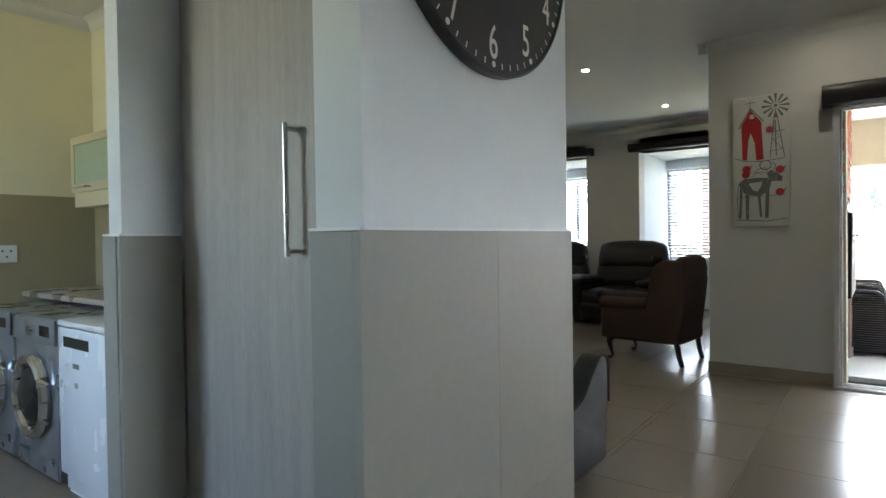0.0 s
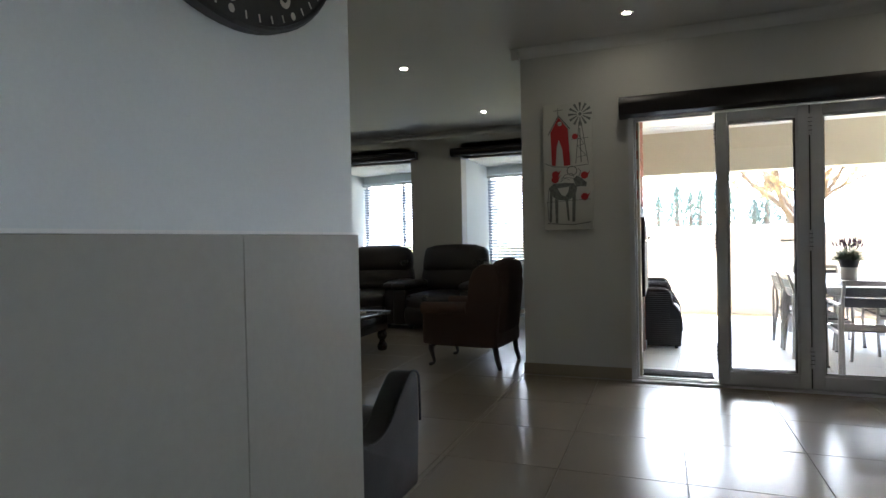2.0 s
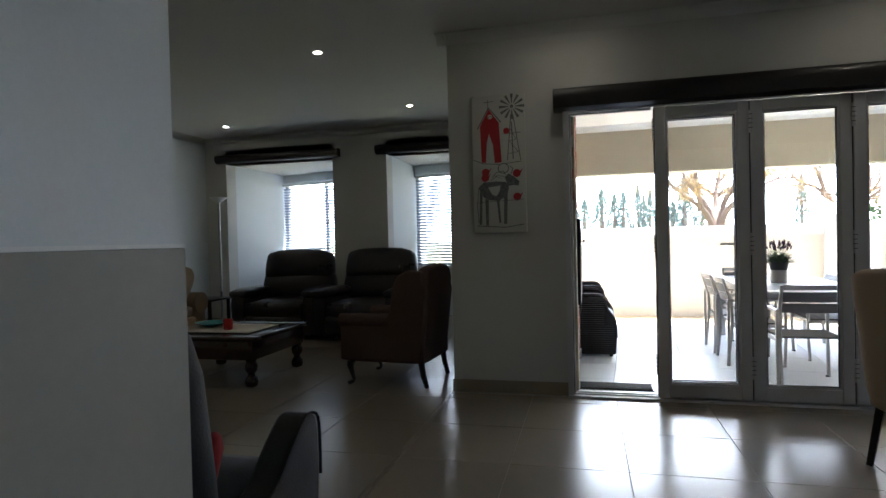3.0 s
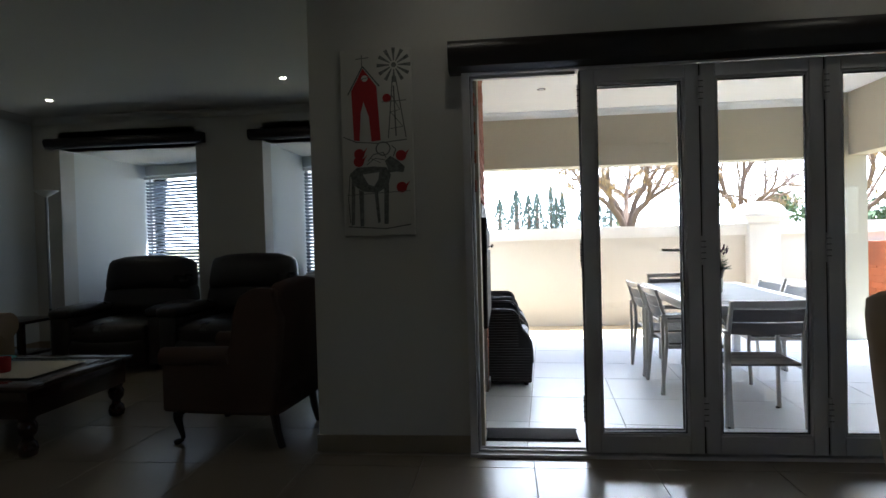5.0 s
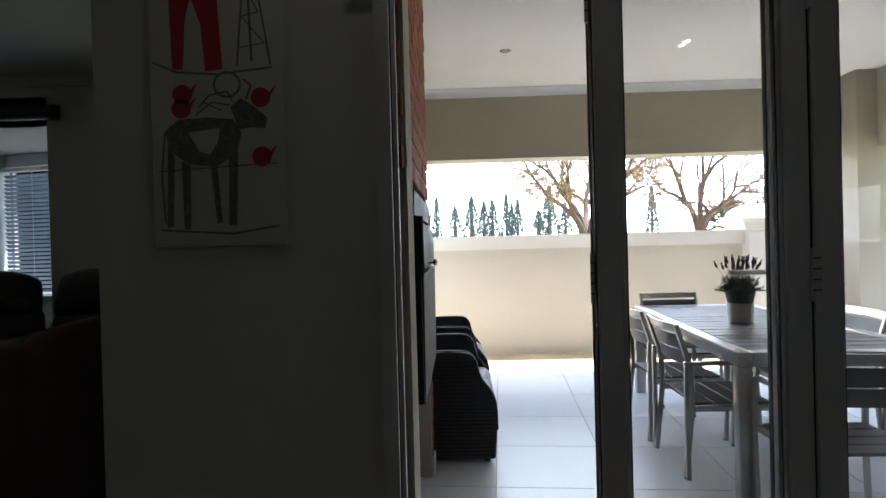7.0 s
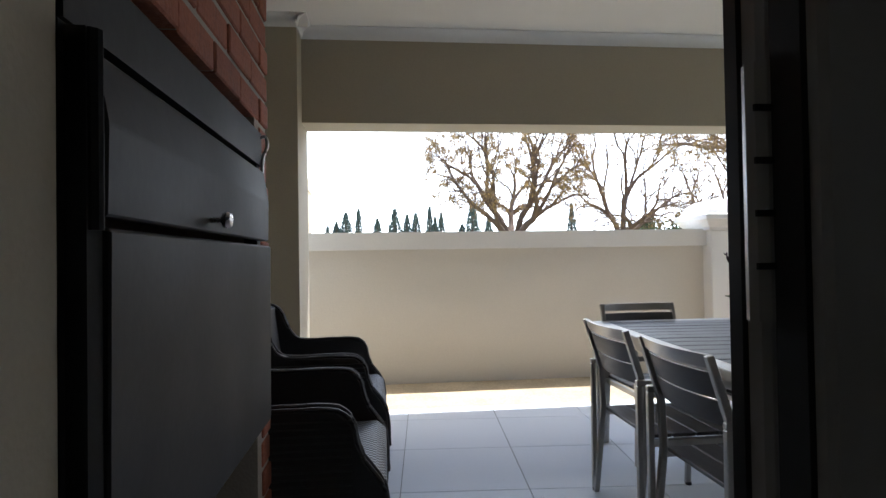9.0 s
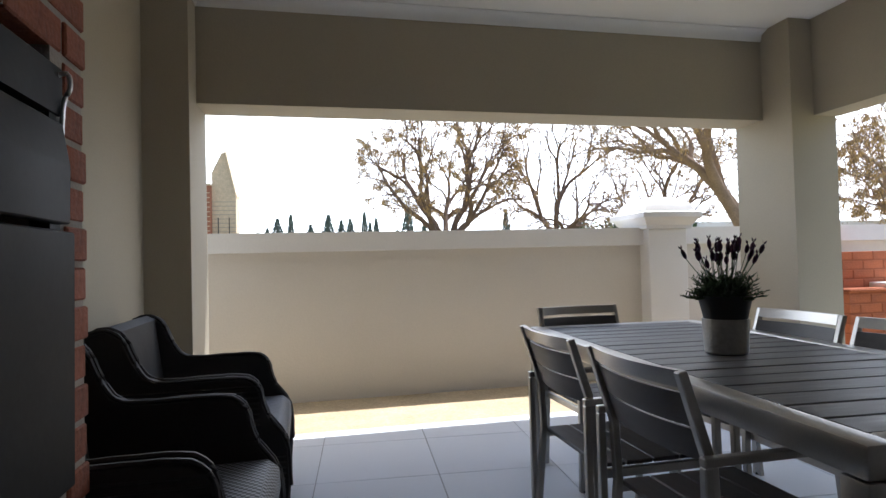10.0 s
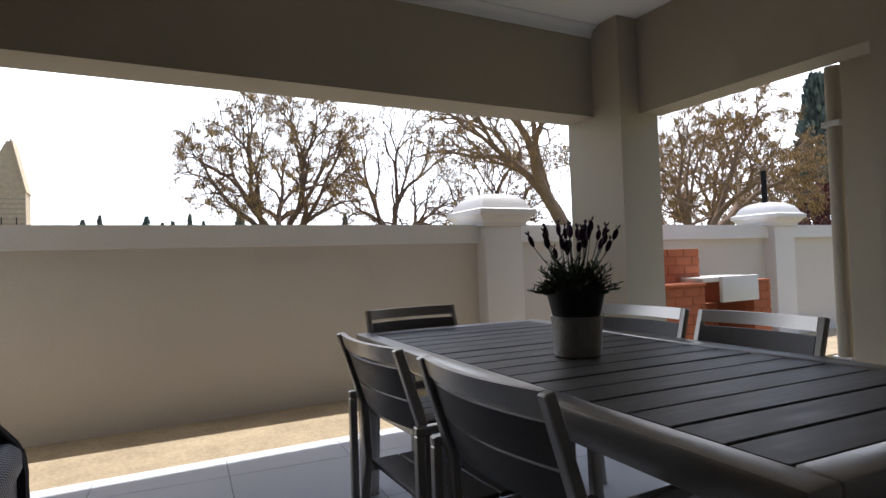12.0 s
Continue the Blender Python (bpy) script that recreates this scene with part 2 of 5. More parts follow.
# ---- builders ----
def cube(bm, x0, y0, z0, x1, y1, z1):
    v = [bm.verts.new((x, y, z)) for z in (z0, z1) for x, y in ((x0, y0), (x1, y0), (x1, y1), (x0, y1))]
    for q in ((3, 2, 1, 0), (4, 5, 6, 7), (0, 1, 5, 4), (1, 2, 6, 5), (2, 3, 7, 6), (3, 0, 4, 7)):
        bm.faces.new([v[i] for i in q])
    return v


def box(x0, y0, z0, x1, y1, z1, bevel=0.0, seg=2):
    bm = bmesh.new()
    cube(bm, x0, y0, z0, x1, y1, z1)
    if bevel:
        bmesh.ops.bevel(bm, geom=bm.edges[:], offset=bevel, segments=seg, affect='EDGES', profile=0.5)
    return bm


def soft(bm, seg=3, amount=0.02):
    bmesh.ops.bevel(bm, geom=bm.edges[:], offset=amount, segments=seg, affect='EDGES', profile=0.5)
    return bm


def tube(bm, pts, radii, sides=8, cap=True):
    """A round bar along points."""
    rings = []
    pts = [Vector(p) for p in pts]
    if not hasattr(radii, "__len__"):
        radii = [radii] * len(pts)
    for i, p in enumerate(pts):
        d = (pts[min(i + 1, len(pts) - 1)] - pts[max(i - 1, 0)]).normalized()
        side = d.cross(Vector((0, 0, 1)) if abs(d.z) < 0.9 else Vector((0, 1, 0))).normalized()
        up = side.cross(d)
        rings.append([bm.verts.new(p + radii[i] * (math.cos(a) * side + math.sin(a) * up)) for a in [2 * math.pi * k / sides for k in range(sides)]])
    for a, b in zip(rings, rings[1:]):
        for k in range(sides):
            bm.faces.new((a[k], a[(k + 1) % sides], b[(k + 1) % sides], b[k]))
    if cap:
        bm.faces.new(rings[0][::-1])
        bm.faces.new(rings[-1])
    return bm


def lathe(profile, seg=20, cx=0.0, cy=0.0, bm=None):
    """A turned shape from (radius, z) pairs."""
    bm = bm or bmesh.new()
    rings = []
    for r, z in profile:
        rings.append([bm.verts.new((cx + max(r, 0.0005) * math.cos(2 * math.pi * k / seg), cy + max(r, 0.0005) * math.sin(2 * math.pi * k / seg), z)) for k in range(seg)])
    for a, b in zip(rings, rings[1:]):
        for k in range(seg):
            bm.faces.new((a[k], a[(k + 1) % seg], b[(k + 1) % seg], b[k]))
    bm.faces.new(rings[0][::-1])
    bm.faces.new(rings[-1])
    return bm


def extrude_profile(pts, lo, hi, axis="y"):
    """A prism: outline in two axes, run along the third."""
    bm = bmesh.new()

    def at(a, b, c):
        return {"y": (a, c, b), "x": (c, a, b), "z": (a, b, c)}[axis]
    f = [bm.verts.new(at(a, b, lo)) for a, b in pts]
    g = [bm.verts.new(at(a, b, hi)) for a, b in pts]
    n = len(pts)
    for i in range(n):
        bm.faces.new((f[i], f[(i + 1) % n], g[(i + 1) % n], g[i]))
    bm.faces.new(f[::-1])
    bm.faces.new(g)
    bmesh.ops.recalc_face_normals(bm, faces=bm.faces[:])
    return bm


def spline(pts, n=6):
    """A smooth line through points."""
    pts = [Vector(p) for p in pts]
    out = []
    for i in range(len(pts) - 1):
        p0, p1, p2, p3 = pts[max(i - 1, 0)], pts[i], pts[i + 1], pts[min(i + 2, len(pts) - 1)]
        for k in range(n):
            t = k / n
            out.append(0.5 * ((2 * p1) + (p2 - p0) * t + (2 * p0 - 5 * p1 + 4 * p2 - p3) * t * t + (3 * p1 - p0 - 3 * p2 + p3) * t ** 3))
    return out + [pts[-1]]


def mesh_of(name, bm, material, smooth=0):
    me = bpy.data.meshes.new(name)
    bm.to_mesh(me)
    bm.free()
    me.materials.append(material)
    if smooth:
        me.shade_smooth()
        me.set_sharp_from_angle(angle=radians(smooth))
    return me


def part(name, bm, material, parent, label="", smooth=35):
    ob = new(name, mesh_of(name, bm, material, smooth))
    ob.parent = parent
    if label:
        tagged(ob, label)
    return ob


def thing(name, m, label, category, group=""):
    ob = new(name)
    ob.empty_display_size = 0.1
    ob.matrix_basis = m
    return tagged(ob, label, category, group)


def solid(name, bm, material, label, category, group="", smooth=35, kind=""):
    ob = new(name, mesh_of(name, bm, material, smooth))
    return tagged(ob, label, category, group, kind)


def structure(name, bm, material, label, smooth=0):
    return solid(name, bm, material, label, "", "", smooth, "structure")


def boxes(*rows):
    bm = bmesh.new()
    for r in rows:
        cube(bm, *r)
    return bm

# ---- structure ----
YD, YO = 5.73, 5.79          # the wall with the folding doors: its two faces
XC, YB = -1.205, 9.13        # the wall corner by the picture; the wall with the window bays
CZ, PZ = 2.93, 2.80          # ceilings indoors and over the patio
structure("floor", boxes((-6.2, -2.2, -0.2, 4.5, YD, -0.004), (-6.2, YD, -0.2, XC, YB, -0.004)), GROUT, "beige porcelain tiled floor with thin grout joints")
structure("floor_patio", boxes((XC, YD, -0.2, 4.1, 9.68, -0.004)), PATIO_GROUT, "pale porcelain tiled patio floor")
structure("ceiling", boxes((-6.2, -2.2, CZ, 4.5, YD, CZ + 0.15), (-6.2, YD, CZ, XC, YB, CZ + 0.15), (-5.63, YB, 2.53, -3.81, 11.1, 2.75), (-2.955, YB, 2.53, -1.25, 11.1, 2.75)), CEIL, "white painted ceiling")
structure("ceiling_patio", boxes((-0.67, YO, PZ, 3.84, 9.595, PZ + 0.12)), CEIL_PATIO, "off-white patio ceiling")
# Unseen roof; eave depth chosen so its shadow ends near the patio edge.
structure("roof", boxes((-1.2, 5.7, 2.95, 4.5, 10.31, 3.1), (-6.6, -2.6, CZ + 0.2, 5.0, 5.7, CZ + 0.35), (-6.6, 5.7, CZ + 0.2, -1.2, 11.3, CZ + 0.35)), CEIL_PATIO, "unseen flat roof slab, eaves sized for the sun strip")

# door wall with its opening
OX0, OX1, OZ = -0.278, 3.03, 2.255
structure("wall_north", boxes((XC, YD, 0, OX0, YO, CZ), (OX0, YD, OZ, OX1, YO, CZ), (OX1, YD, 0, 4.5, YO, CZ)), WALL_GREY, "warm grey painted wall with folding door opening")
structure("wall_living_east", boxes((XC, YO, 0, -0.90, YB, CZ)), WALL_GREY, "painted wall between living room and patio")
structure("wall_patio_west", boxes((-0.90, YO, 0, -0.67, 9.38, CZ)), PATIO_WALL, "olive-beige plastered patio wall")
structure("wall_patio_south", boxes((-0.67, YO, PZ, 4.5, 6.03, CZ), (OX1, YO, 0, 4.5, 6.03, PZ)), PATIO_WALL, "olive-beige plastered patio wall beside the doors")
structure("wall_bays", boxes((-6.2, YB, 0, -5.63, YB + 0.25, CZ), (-3.81, YB, 0, -2.955, YB + 0.25, CZ), (-1.25, YB, 0, XC, YB + 0.25, CZ), (-5.63, YB, 2.53, -3.81, YB + 0.25, CZ), (-2.955, YB, 2.53, -1.25, YB + 0.25, CZ)), WALL_GREY, "painted wall with two window bays")
BAYS = ((-5.63, -3.81, 10.90, -12.0), (-2.955, -1.25, 10.55, -5.0))   # left, right, depth at the left, turn of the window


def bay_frame(a, b, back, turn):
    """Local frame of a bay's window wall: x runs along it from the left corner, y outwards."""
    return pose(a, back, 0, 0, 0, turn), (b - a) / math.cos(radians(turn))


for i, (a, b, back, turn) in enumerate(BAYS):
    bm = boxes((a - 0.2, YB + 0.25, 0, a, 11.2, 2.75), (b, YB + 0.25, 0, b + 0.2, 11.2, 2.75))
    structure(f"wall_bay_side_{i + 1}", bm, WALL_WHITE, "white plastered window bay side walls")
    m, w = bay_frame(a, b, back, turn)
    ob = structure(f"wall_bay_{i + 1}", boxes((-0.1, 0.0, -0.2, w + 0.1, 0.2, 0.80), (-0.1, 0.0, 2.38, w + 0.1, 0.2, 2.75)), WALL_WHITE, "white plastered wall round the bay window")
    ob.matrix_basis = m
    structure(f"floor_bay_{i + 1}", boxes((a, YB, -0.2, b, 11.2, 0.0)), FLOOR_TILE, "beige tiled floor of the window bay")
structure("wall_west", boxes((-6.2, -2.2, 0, -6.0, YB, CZ)), WALL_WHITE, "white painted living room wall")
# Behind the camera; its gap is added for the laundry fill.
structure("wall_south", boxes((-6.0, -2.2, 0, -4.1, -2.0, CZ), (-4.1, -2.2, 0, -2.7, -2.0, 1.15), (-4.1, -2.2, 2.25, -2.7, -2.0, CZ), (-2.7, -2.2, 0, 4.5, -2.0, CZ)), WALL_WHITE, "white painted wall")
# Out of view; the opening is added to let sky light in.
structure("wall_east", boxes((4.3, -2.0, 0, 4.5, 0.8, CZ), (4.3, 1.4, 0, 4.5, YD, CZ), (4.3, 0.8, 0, 4.5, 1.4, 1.2), (4.3, 0.8, 1.8, 4.5, 1.4, CZ)), WALL_WHITE, "unseen white wall with an added opening for sky light")
structure("wall_laundry_back", boxes((-6.0, 2.10, 0, -1.63, 2.23, CZ)), WALL_LAUNDRY, "cream painted laundry wall")
structure("wall_laundry_end", boxes((-4.95, -2.0, 0, -4.82, 2.10, CZ)), WALL_LAUNDRY, "cream painted laundry end wall")
structure("wall_laundry_tiles", boxes((-4.82, -2.0, 0, -4.812, 2.092, 1.58), (-4.812, 2.092, 0, -1.70, 2.10, 1.58)), LAUNDRY_TILE, "olive tiled lower laundry wall")
# block with the clock, and the niche with the cupboard
structure("wall_block", boxes((-0.962, 0.986, 0, -0.818, 1.946, CZ)), WALL_WHITE, "white painted wall block carrying the clock")
structure("wall_niche_back", boxes((-1.63, 1.74, 0, -0.962, 1.946, CZ)), WALL_WHITE, "white painted wall behind the cupboard")
structure("wall_niche_side", boxes((-1.705, 0.876, 0, -1.63, 2.23, CZ)), WALL_WHITE, "white painted end wall beside the cupboard")
structure("trim", boxes((-0.962, 0.964, 1.248, -0.805, 0.986, 1.254), (-0.83, 0.986, 1.248, -0.808, 1.958, 1.254), (-1.63, 0.861, 1.248, -1.612, 1.038, 1.254), (-1.715, 0.861, 1.248, -1.63, 0.876, 1.254)), WHITE_PLASTIC, "thin white edge strip on the tile dado")


# cornices, skirtings
def cornice(name, pts, z, d, material):
    """A cove that runs along wall lines just under a ceiling; the second point lies to the run's right, the room to its left."""
    bm = bmesh.new()
    for (x0, y0), (x1, y1) in pts:
        t = Vector((x1 - x0, y1 - y0, 0)).normalized()
        s = Vector((-t.y, t.x, 0))
        prof = [(0, -d), (0.006, -d), (0.012, -0.75 * d), (0.3 * d, -0.35 * d), (0.75 * d, -0.012), (d, -0.006), (d, 0), (0, 0)]
        rings = [[bm.verts.new(Vector((x, y, z - 0.001)) + s * (a + 0.001) + Vector((0, 0, b))) for a, b in prof] for x, y in ((x0, y0), (x1, y1))]
        for i in range(len(prof)):
            j = (i + 1) % len(prof)
            bm.faces.new((rings[0][i], rings[0][j], rings[1][j], rings[1][i]))
    bmesh.ops.recalc_face_normals(bm, faces=bm.faces[:])
    return structure(name, bm, material, "white coved cornice", 50)


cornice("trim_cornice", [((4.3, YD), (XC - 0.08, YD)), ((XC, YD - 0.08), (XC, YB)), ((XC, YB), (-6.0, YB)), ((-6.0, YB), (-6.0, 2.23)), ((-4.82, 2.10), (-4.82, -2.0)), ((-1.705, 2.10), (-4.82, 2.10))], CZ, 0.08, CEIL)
cornice("trim_cornice_patio", [((3.65, 9.595), (-0.415, 9.595)), ((-0.415, 9.595), (-0.415, 9.305)), ((-0.34, 9.38), (-0.67, 9.38)), ((-0.67, 9.38), (-0.67, 7.24)), ((-0.207, 6.03), (3.84, 6.03))], PZ, 0.075, CEIL_PATIO)
structure("baseboard", boxes((XC - 0.01, YD - 0.012, 0, OX0, YD, 0.10), (XC - 0.012, YD - 0.012, 0, XC, YB, 0.10), (-6.0, YB - 0.012, 0, -5.63, YB, 0.10), (-3.81, YB - 0.012, 0, -2.955, YB, 0.10), (-6.0, 2.24, 0, -5.988, YB - 0.02, 0.10), (3.04, YD - 0.012, 0, 4.3, YD, 0.10)), SKIRT, "taupe tile skirting")
structure("ground", boxes((-400, -200, -0.5, 400, 600, -0.22)), GROUND, "dry grassy ground reaching the horizon")
structure("pavement", boxes((-1.1, 9.68, -0.2, 24.0, 10.80, -0.03)), PAVING, "sandy paving strip beside the patio")
# patio columns and beams
structure("column_west", boxes((-0.90, 9.38, 0, -0.415, 9.89, PZ + 0.1)), PATIO_WALL, "olive beige plastered pilaster")
structure("column_corner", boxes((3.65, 9.32, 0, 4.03, 9.89, PZ + 0.1)), PATIO_WALL, "olive beige plastered square column")
structure("column_east", boxes((3.84, 6.0, 0, 4.06, 7.80, PZ + 0.1), (4.062, 7.60, 0, 4.30, 8.06, PZ)), PATIO_WALL, "olive beige plastered pier")
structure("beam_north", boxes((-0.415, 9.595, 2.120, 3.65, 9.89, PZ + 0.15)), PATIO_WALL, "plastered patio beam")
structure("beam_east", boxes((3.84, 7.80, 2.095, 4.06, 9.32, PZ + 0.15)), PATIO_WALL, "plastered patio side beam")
structure("wall_patio_return", boxes((-0.67, YO + 0.002, 0, -0.198, 6.03, PZ)), PATIO_WALL, "plastered wall end between the doors and the barbecue")
structure("wall_boundary", boxes((-0.98, 10.77, -0.3, 24.0, 10.97, 1.215)), BOUNDARY, "cream plastered boundary wall")
structure("wall_boundary_cap", boxes((-0.98, 10.705, 1.215, 24.0, 11.015, 1.375)), CAP, "white plastered wall coping")

structure("trim_patio_kerb", boxes((-0.67, 9.68, -0.2, 4.1, 9.74, -0.002)), CAP, "pale tile edge of the patio")
structure("wall_neighbour", extrude_profile([(10.97, -0.3), (40.0, -0.3), (40.0, 3.4), (10.97, 1.375)], 24.0, 24.2, "x"), CAP, "pale grey plastered neighbouring wall")
haze = structure("backdrop", boxes((-260, 230, -2, 320, 231, 130)), emit("haze_glow", (0.97, 0.985, 1.0), 2.2), "bright white hazy sky")
haze_b = structure("backdrop_east", boxes((321, -60, -2, 322, 230, 130)), emit("haze_glow_b", (0.97, 0.985, 1.0), 2.2), "bright white hazy sky")

# ---- folding doors ----
def prof_frame(x0, z0, x1, z1, y0, y1, w, wb, bevel=0.004):
    """A rectangular frame as one welded mesh: stile width w, bottom rail wb."""
    bm = boxes((x0, y0, z0, x0 + w, y1, z1), (x1 - w, y0, z0, x1, y1, z1), (x0 + w, y0, z0, x1 - w, y1, z0 + wb), (x0 + w, y0, z1 - w, x1 - w, y1, z1))
    return bm


outer = structure("door_1", boxes((OX0, 5.665, 0, OX0 + 0.045, 5.775, OZ), (OX1 - 0.045, 5.665, 0, OX1, 5.775, OZ), (OX0 + 0.045, 5.665, OZ - 0.045, OX1 - 0.045, 5.775, OZ)), ALU_WHITE, "white aluminium outer frame of folding doors")
part("inner_stop", boxes((OX0 + 0.045, 5.71, 0.02, OX0 + 0.06, 5.745, OZ - 0.045), (OX0 + 0.045, 5.71, OZ - 0.06, 0.37, 5.745, OZ - 0.045)), ALU_WHITE, outer, smooth=0)
part("weather_seal", boxes((OX0 + 0.044, 5.69, 0.02, OX0 + 0.049, 5.702, OZ - 0.05), (OX0 + 0.044, 5.75, 0.02, OX0 + 0.049, 5.76, OZ - 0.05)), ALU_DARK, outer, smooth=0)
part("threshold", boxes((OX0, 5.645, 0.0, OX1, 5.79, 0.018), (OX0, 5.69, 0.018, OX1, 5.702, 0.03), (OX0, 5.745, 0.018, OX1, 5.757, 0.03)), ALU_WHITE, outer, "worn pale aluminium door track", smooth=0)
strike = part("strike_plate", box(OX0 + 0.0455, 5.717, 1.00, OX0 + 0.0485, 5.742, 1.42, 0.001), STEEL, outer, "steel strike plate")
part("latch_slot", boxes((OX0 + 0.0486, 5.723, 1.24, OX0 + 0.0495, 5.736, 1.31), (OX0 + 0.0486, 5.723, 1.08, OX0 + 0.0495, 5.736, 1.21)), ALU_DARK, strike, smooth=0)


def door_leaf(name, label, m, handle=False):
    """A glazed leaf, 0.64 wide, its lower left corner at the origin, 0.05 deep."""
    leaf = tagged(new(name), label, "door", "folding door leaves", "structure")
    leaf.matrix_basis = m
    w, h = 0.640, 2.172
    part("leaf_frame", soft(prof_frame(0, 0, w, h, 0, 0.042, 0.076, 0.100), 1, 0.004), ALU_WHITE, leaf, smooth=0)
    part("glazing_bead", soft(prof_frame(0.076, 0.100, w - 0.076, h - 0.076, 0.006, 0.036, 0.013, 0.013), 1, 0.003), ALU_WHITE, leaf, smooth=0)
    part("gasket", prof_frame(0.0892, 0.1132, w - 0.0892, h - 0.0892, 0.012, 0.030, 0.005, 0.005), ALU_DARK, leaf, smooth=0)
    pane = part("pane", boxes((0.092, 0.018, 0.116, w - 0.092, 0.024, h - 0.092)), GLASS, leaf, "clear glass pane", smooth=0)
    pane.visible_shadow = False
    part("edge_seal", boxes((-0.004, 0.012, 0.0, 0.0, 0.038, h), (w, 0.018, 0.0, w + 0.004, 0.032, h)), ALU_DARK, leaf, smooth=0)
    for z in (0.16, 1.06, 1.94):
        hinge = part("hinge", tube(bmesh.new(), [(w + 0.005, -0.008, z), (w + 0.005, -0.008, z + 0.16)], 0.011, 10), ALU_WHITE, leaf)
        part("hinge_joint", boxes(*[(w - 0.008, -0.0205, z + k * 0.032, w + 0.018, -0.0185, z + k * 0.032 + 0.004) for k in range(1, 5)]), ALU_DARK, hinge, smooth=0)
    if handle:
        hd = part("handle_plate", box(0.025, 0.042, 0.98, 0.06, 0.052, 1.20, 0.004), STEEL, leaf, "steel handle plate")
        part("lever", tube(bmesh.new(), spline([(0.042, 0.058, 1.14), (0.042, 0.105, 1.14), (0.06, 0.115, 1.14), (0.17, 0.115, 1.14)], 4), 0.009, 10), STEEL, hd, "steel lever handle")
    return leaf


LEAF_Y = 5.657
for k in range(4):
    door_leaf("door_leaf", "white aluminium folding door leaf with clear glass", pose(0.392 + 0.650 * k, LEAF_Y, 0.03))
# the first leaf stands folded back, flat against the next one
door_leaf("door_leaf_open", "white aluminium door leaf folded open against its neighbour", pose(0.394, LEAF_Y + 0.056, 0.03) @ Matrix.Translation((0.640, 0.0, 0)) @ Matrix.Scale(-1, 4, (1, 0, 0)), handle=True)

# dark pelmets
def pelmet(name, x0, x1, y, z0, z1, d, label):
    p = [(-0.0, z0), (-0.55 * d, z0 - 0.004), (-0.86 * d, z0 + 0.018), (-0.97 * d, z0 + 0.45 * (z1 - z0)), (-d, z0 + 0.62 * (z1 - z0)), (-0.97 * d, z1 - 0.03), (-0.85 * d, z1 - 0.006), (-0.7 * d, z1), (0, z1)]
    bm = extrude_profile([(y + a, b) for a, b in p], x0, x1, "x")
    return solid(name, bm, DARK_WOOD, label, "pelmet", "dark pelmets", 40)


pelmet("pelmet", -0.347, 3.15, YD, 2.225, 2.395, 0.15, "long dark wooden pelmet above the folding doors")
pelmet("pelmet", -5.75, -3.68, YB - 0.001, 2.535, 2.655, 0.13, "dark wooden pelmet above a window bay")
pelmet("pelmet", -3.09, XC - 0.01, YB - 0.001, 2.535, 2.655, 0.13, "dark wooden pelmet above a window bay")

# windows and slatted blinds in the bays
for i, (a, b, back, turn) in enumerate(BAYS):
    m, ln = bay_frame(a, b, back, turn)
    win = structure(f"window_{i + 1}", boxes((0, 0.06, 0.80, 0.05, 0.12, 2.38), (ln - 0.05, 0.06, 0.80, ln, 0.12, 2.38), (0.05, 0.06, 0.80, ln - 0.05, 0.12, 0.85), (0.05, 0.06, 2.33, ln - 0.05, 0.12, 2.38), (ln / 2 - 0.025, 0.06, 0.85, ln / 2 + 0.025, 0.12, 2.33)), ALU_WHITE, "white aluminium window")
    win.matrix_basis = m
    part("window_sill", box(0, -0.08, 0.78, ln, 0.02, 0.80), WHITE_PLASTIC, win, smooth=0)
    for p, q in ((0.05, ln / 2 - 0.025), (ln / 2 + 0.025, ln - 0.05)):
        g = part("pane", boxes((p, 0.087, 0.85, q, 0.093, 2.33)), GLASS, win, smooth=0)
        g.visible_shadow = False
    bl = thing("venetian_blind", m @ pose(ln / 2, -0.03, 0.805), "white slatted venetian blind lowered in a bay window", "blind", "venetian blinds")
    w = ln / 2 - 0.02
    part("head_rail", box(-w, -0.025, 1.51, w, 0.025, 1.555, 0.004), WHITE_PLASTIC, bl)
    part("bottom_rail", box(-w, -0.02, 0.0, w, 0.02, 0.018, 0.004), WHITE_PLASTIC, bl)
    sl = bmesh.new()
    ang = radians(-44)
    pr = [(-0.024, -0.0), (0.0, 0.004), (0.024, 0.0)]
    vs = [[sl.verts.new((x, c * math.cos(ang) - s * math.sin(ang), c * math.sin(ang) + s * math.cos(ang) + dz)) for c, s in pr] for x in (-w + 0.01, w - 0.01) for dz in (0.0, 0.0025)]
    for p0, p1, flip in ((vs[0], vs[2], 0), (vs[1], vs[3], 1)):
        for k in range(2):
            q = (p0[k], p0[k + 1], p1[k + 1], p1[k])
            sl.faces.new(q[::-1] if flip == 0 else q)
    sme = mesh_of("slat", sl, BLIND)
    z = 0.05
    while z < 1.49:
        s = new("slat", sme)
        s.parent = bl
        s.location = (0, 0, z)
        z += 0.05
    for x in (-0.5 * w, 0.5 * w):
        part("ladder_cord", boxes((x - 0.002, -0.026, 0.01, x + 0.002, -0.024, 1.5)), WHITE_PLASTIC, bl, smooth=0)

# ---- entrance: dado tiles, cupboard, clock, laundry ----
def dado_tile(parent, x0, y0, x1, y1, z0, z1):
    return part("tile", box(x0, y0, z0, x1, y1, z1, 0.0015, 1), DADO, parent, smooth=0)


dado = structure("wall_dado", boxes((-0.829, 0.988, 0.0, -0.822, 1.935, 1.245)), DADO, "taupe tiled dado on the clock wall")
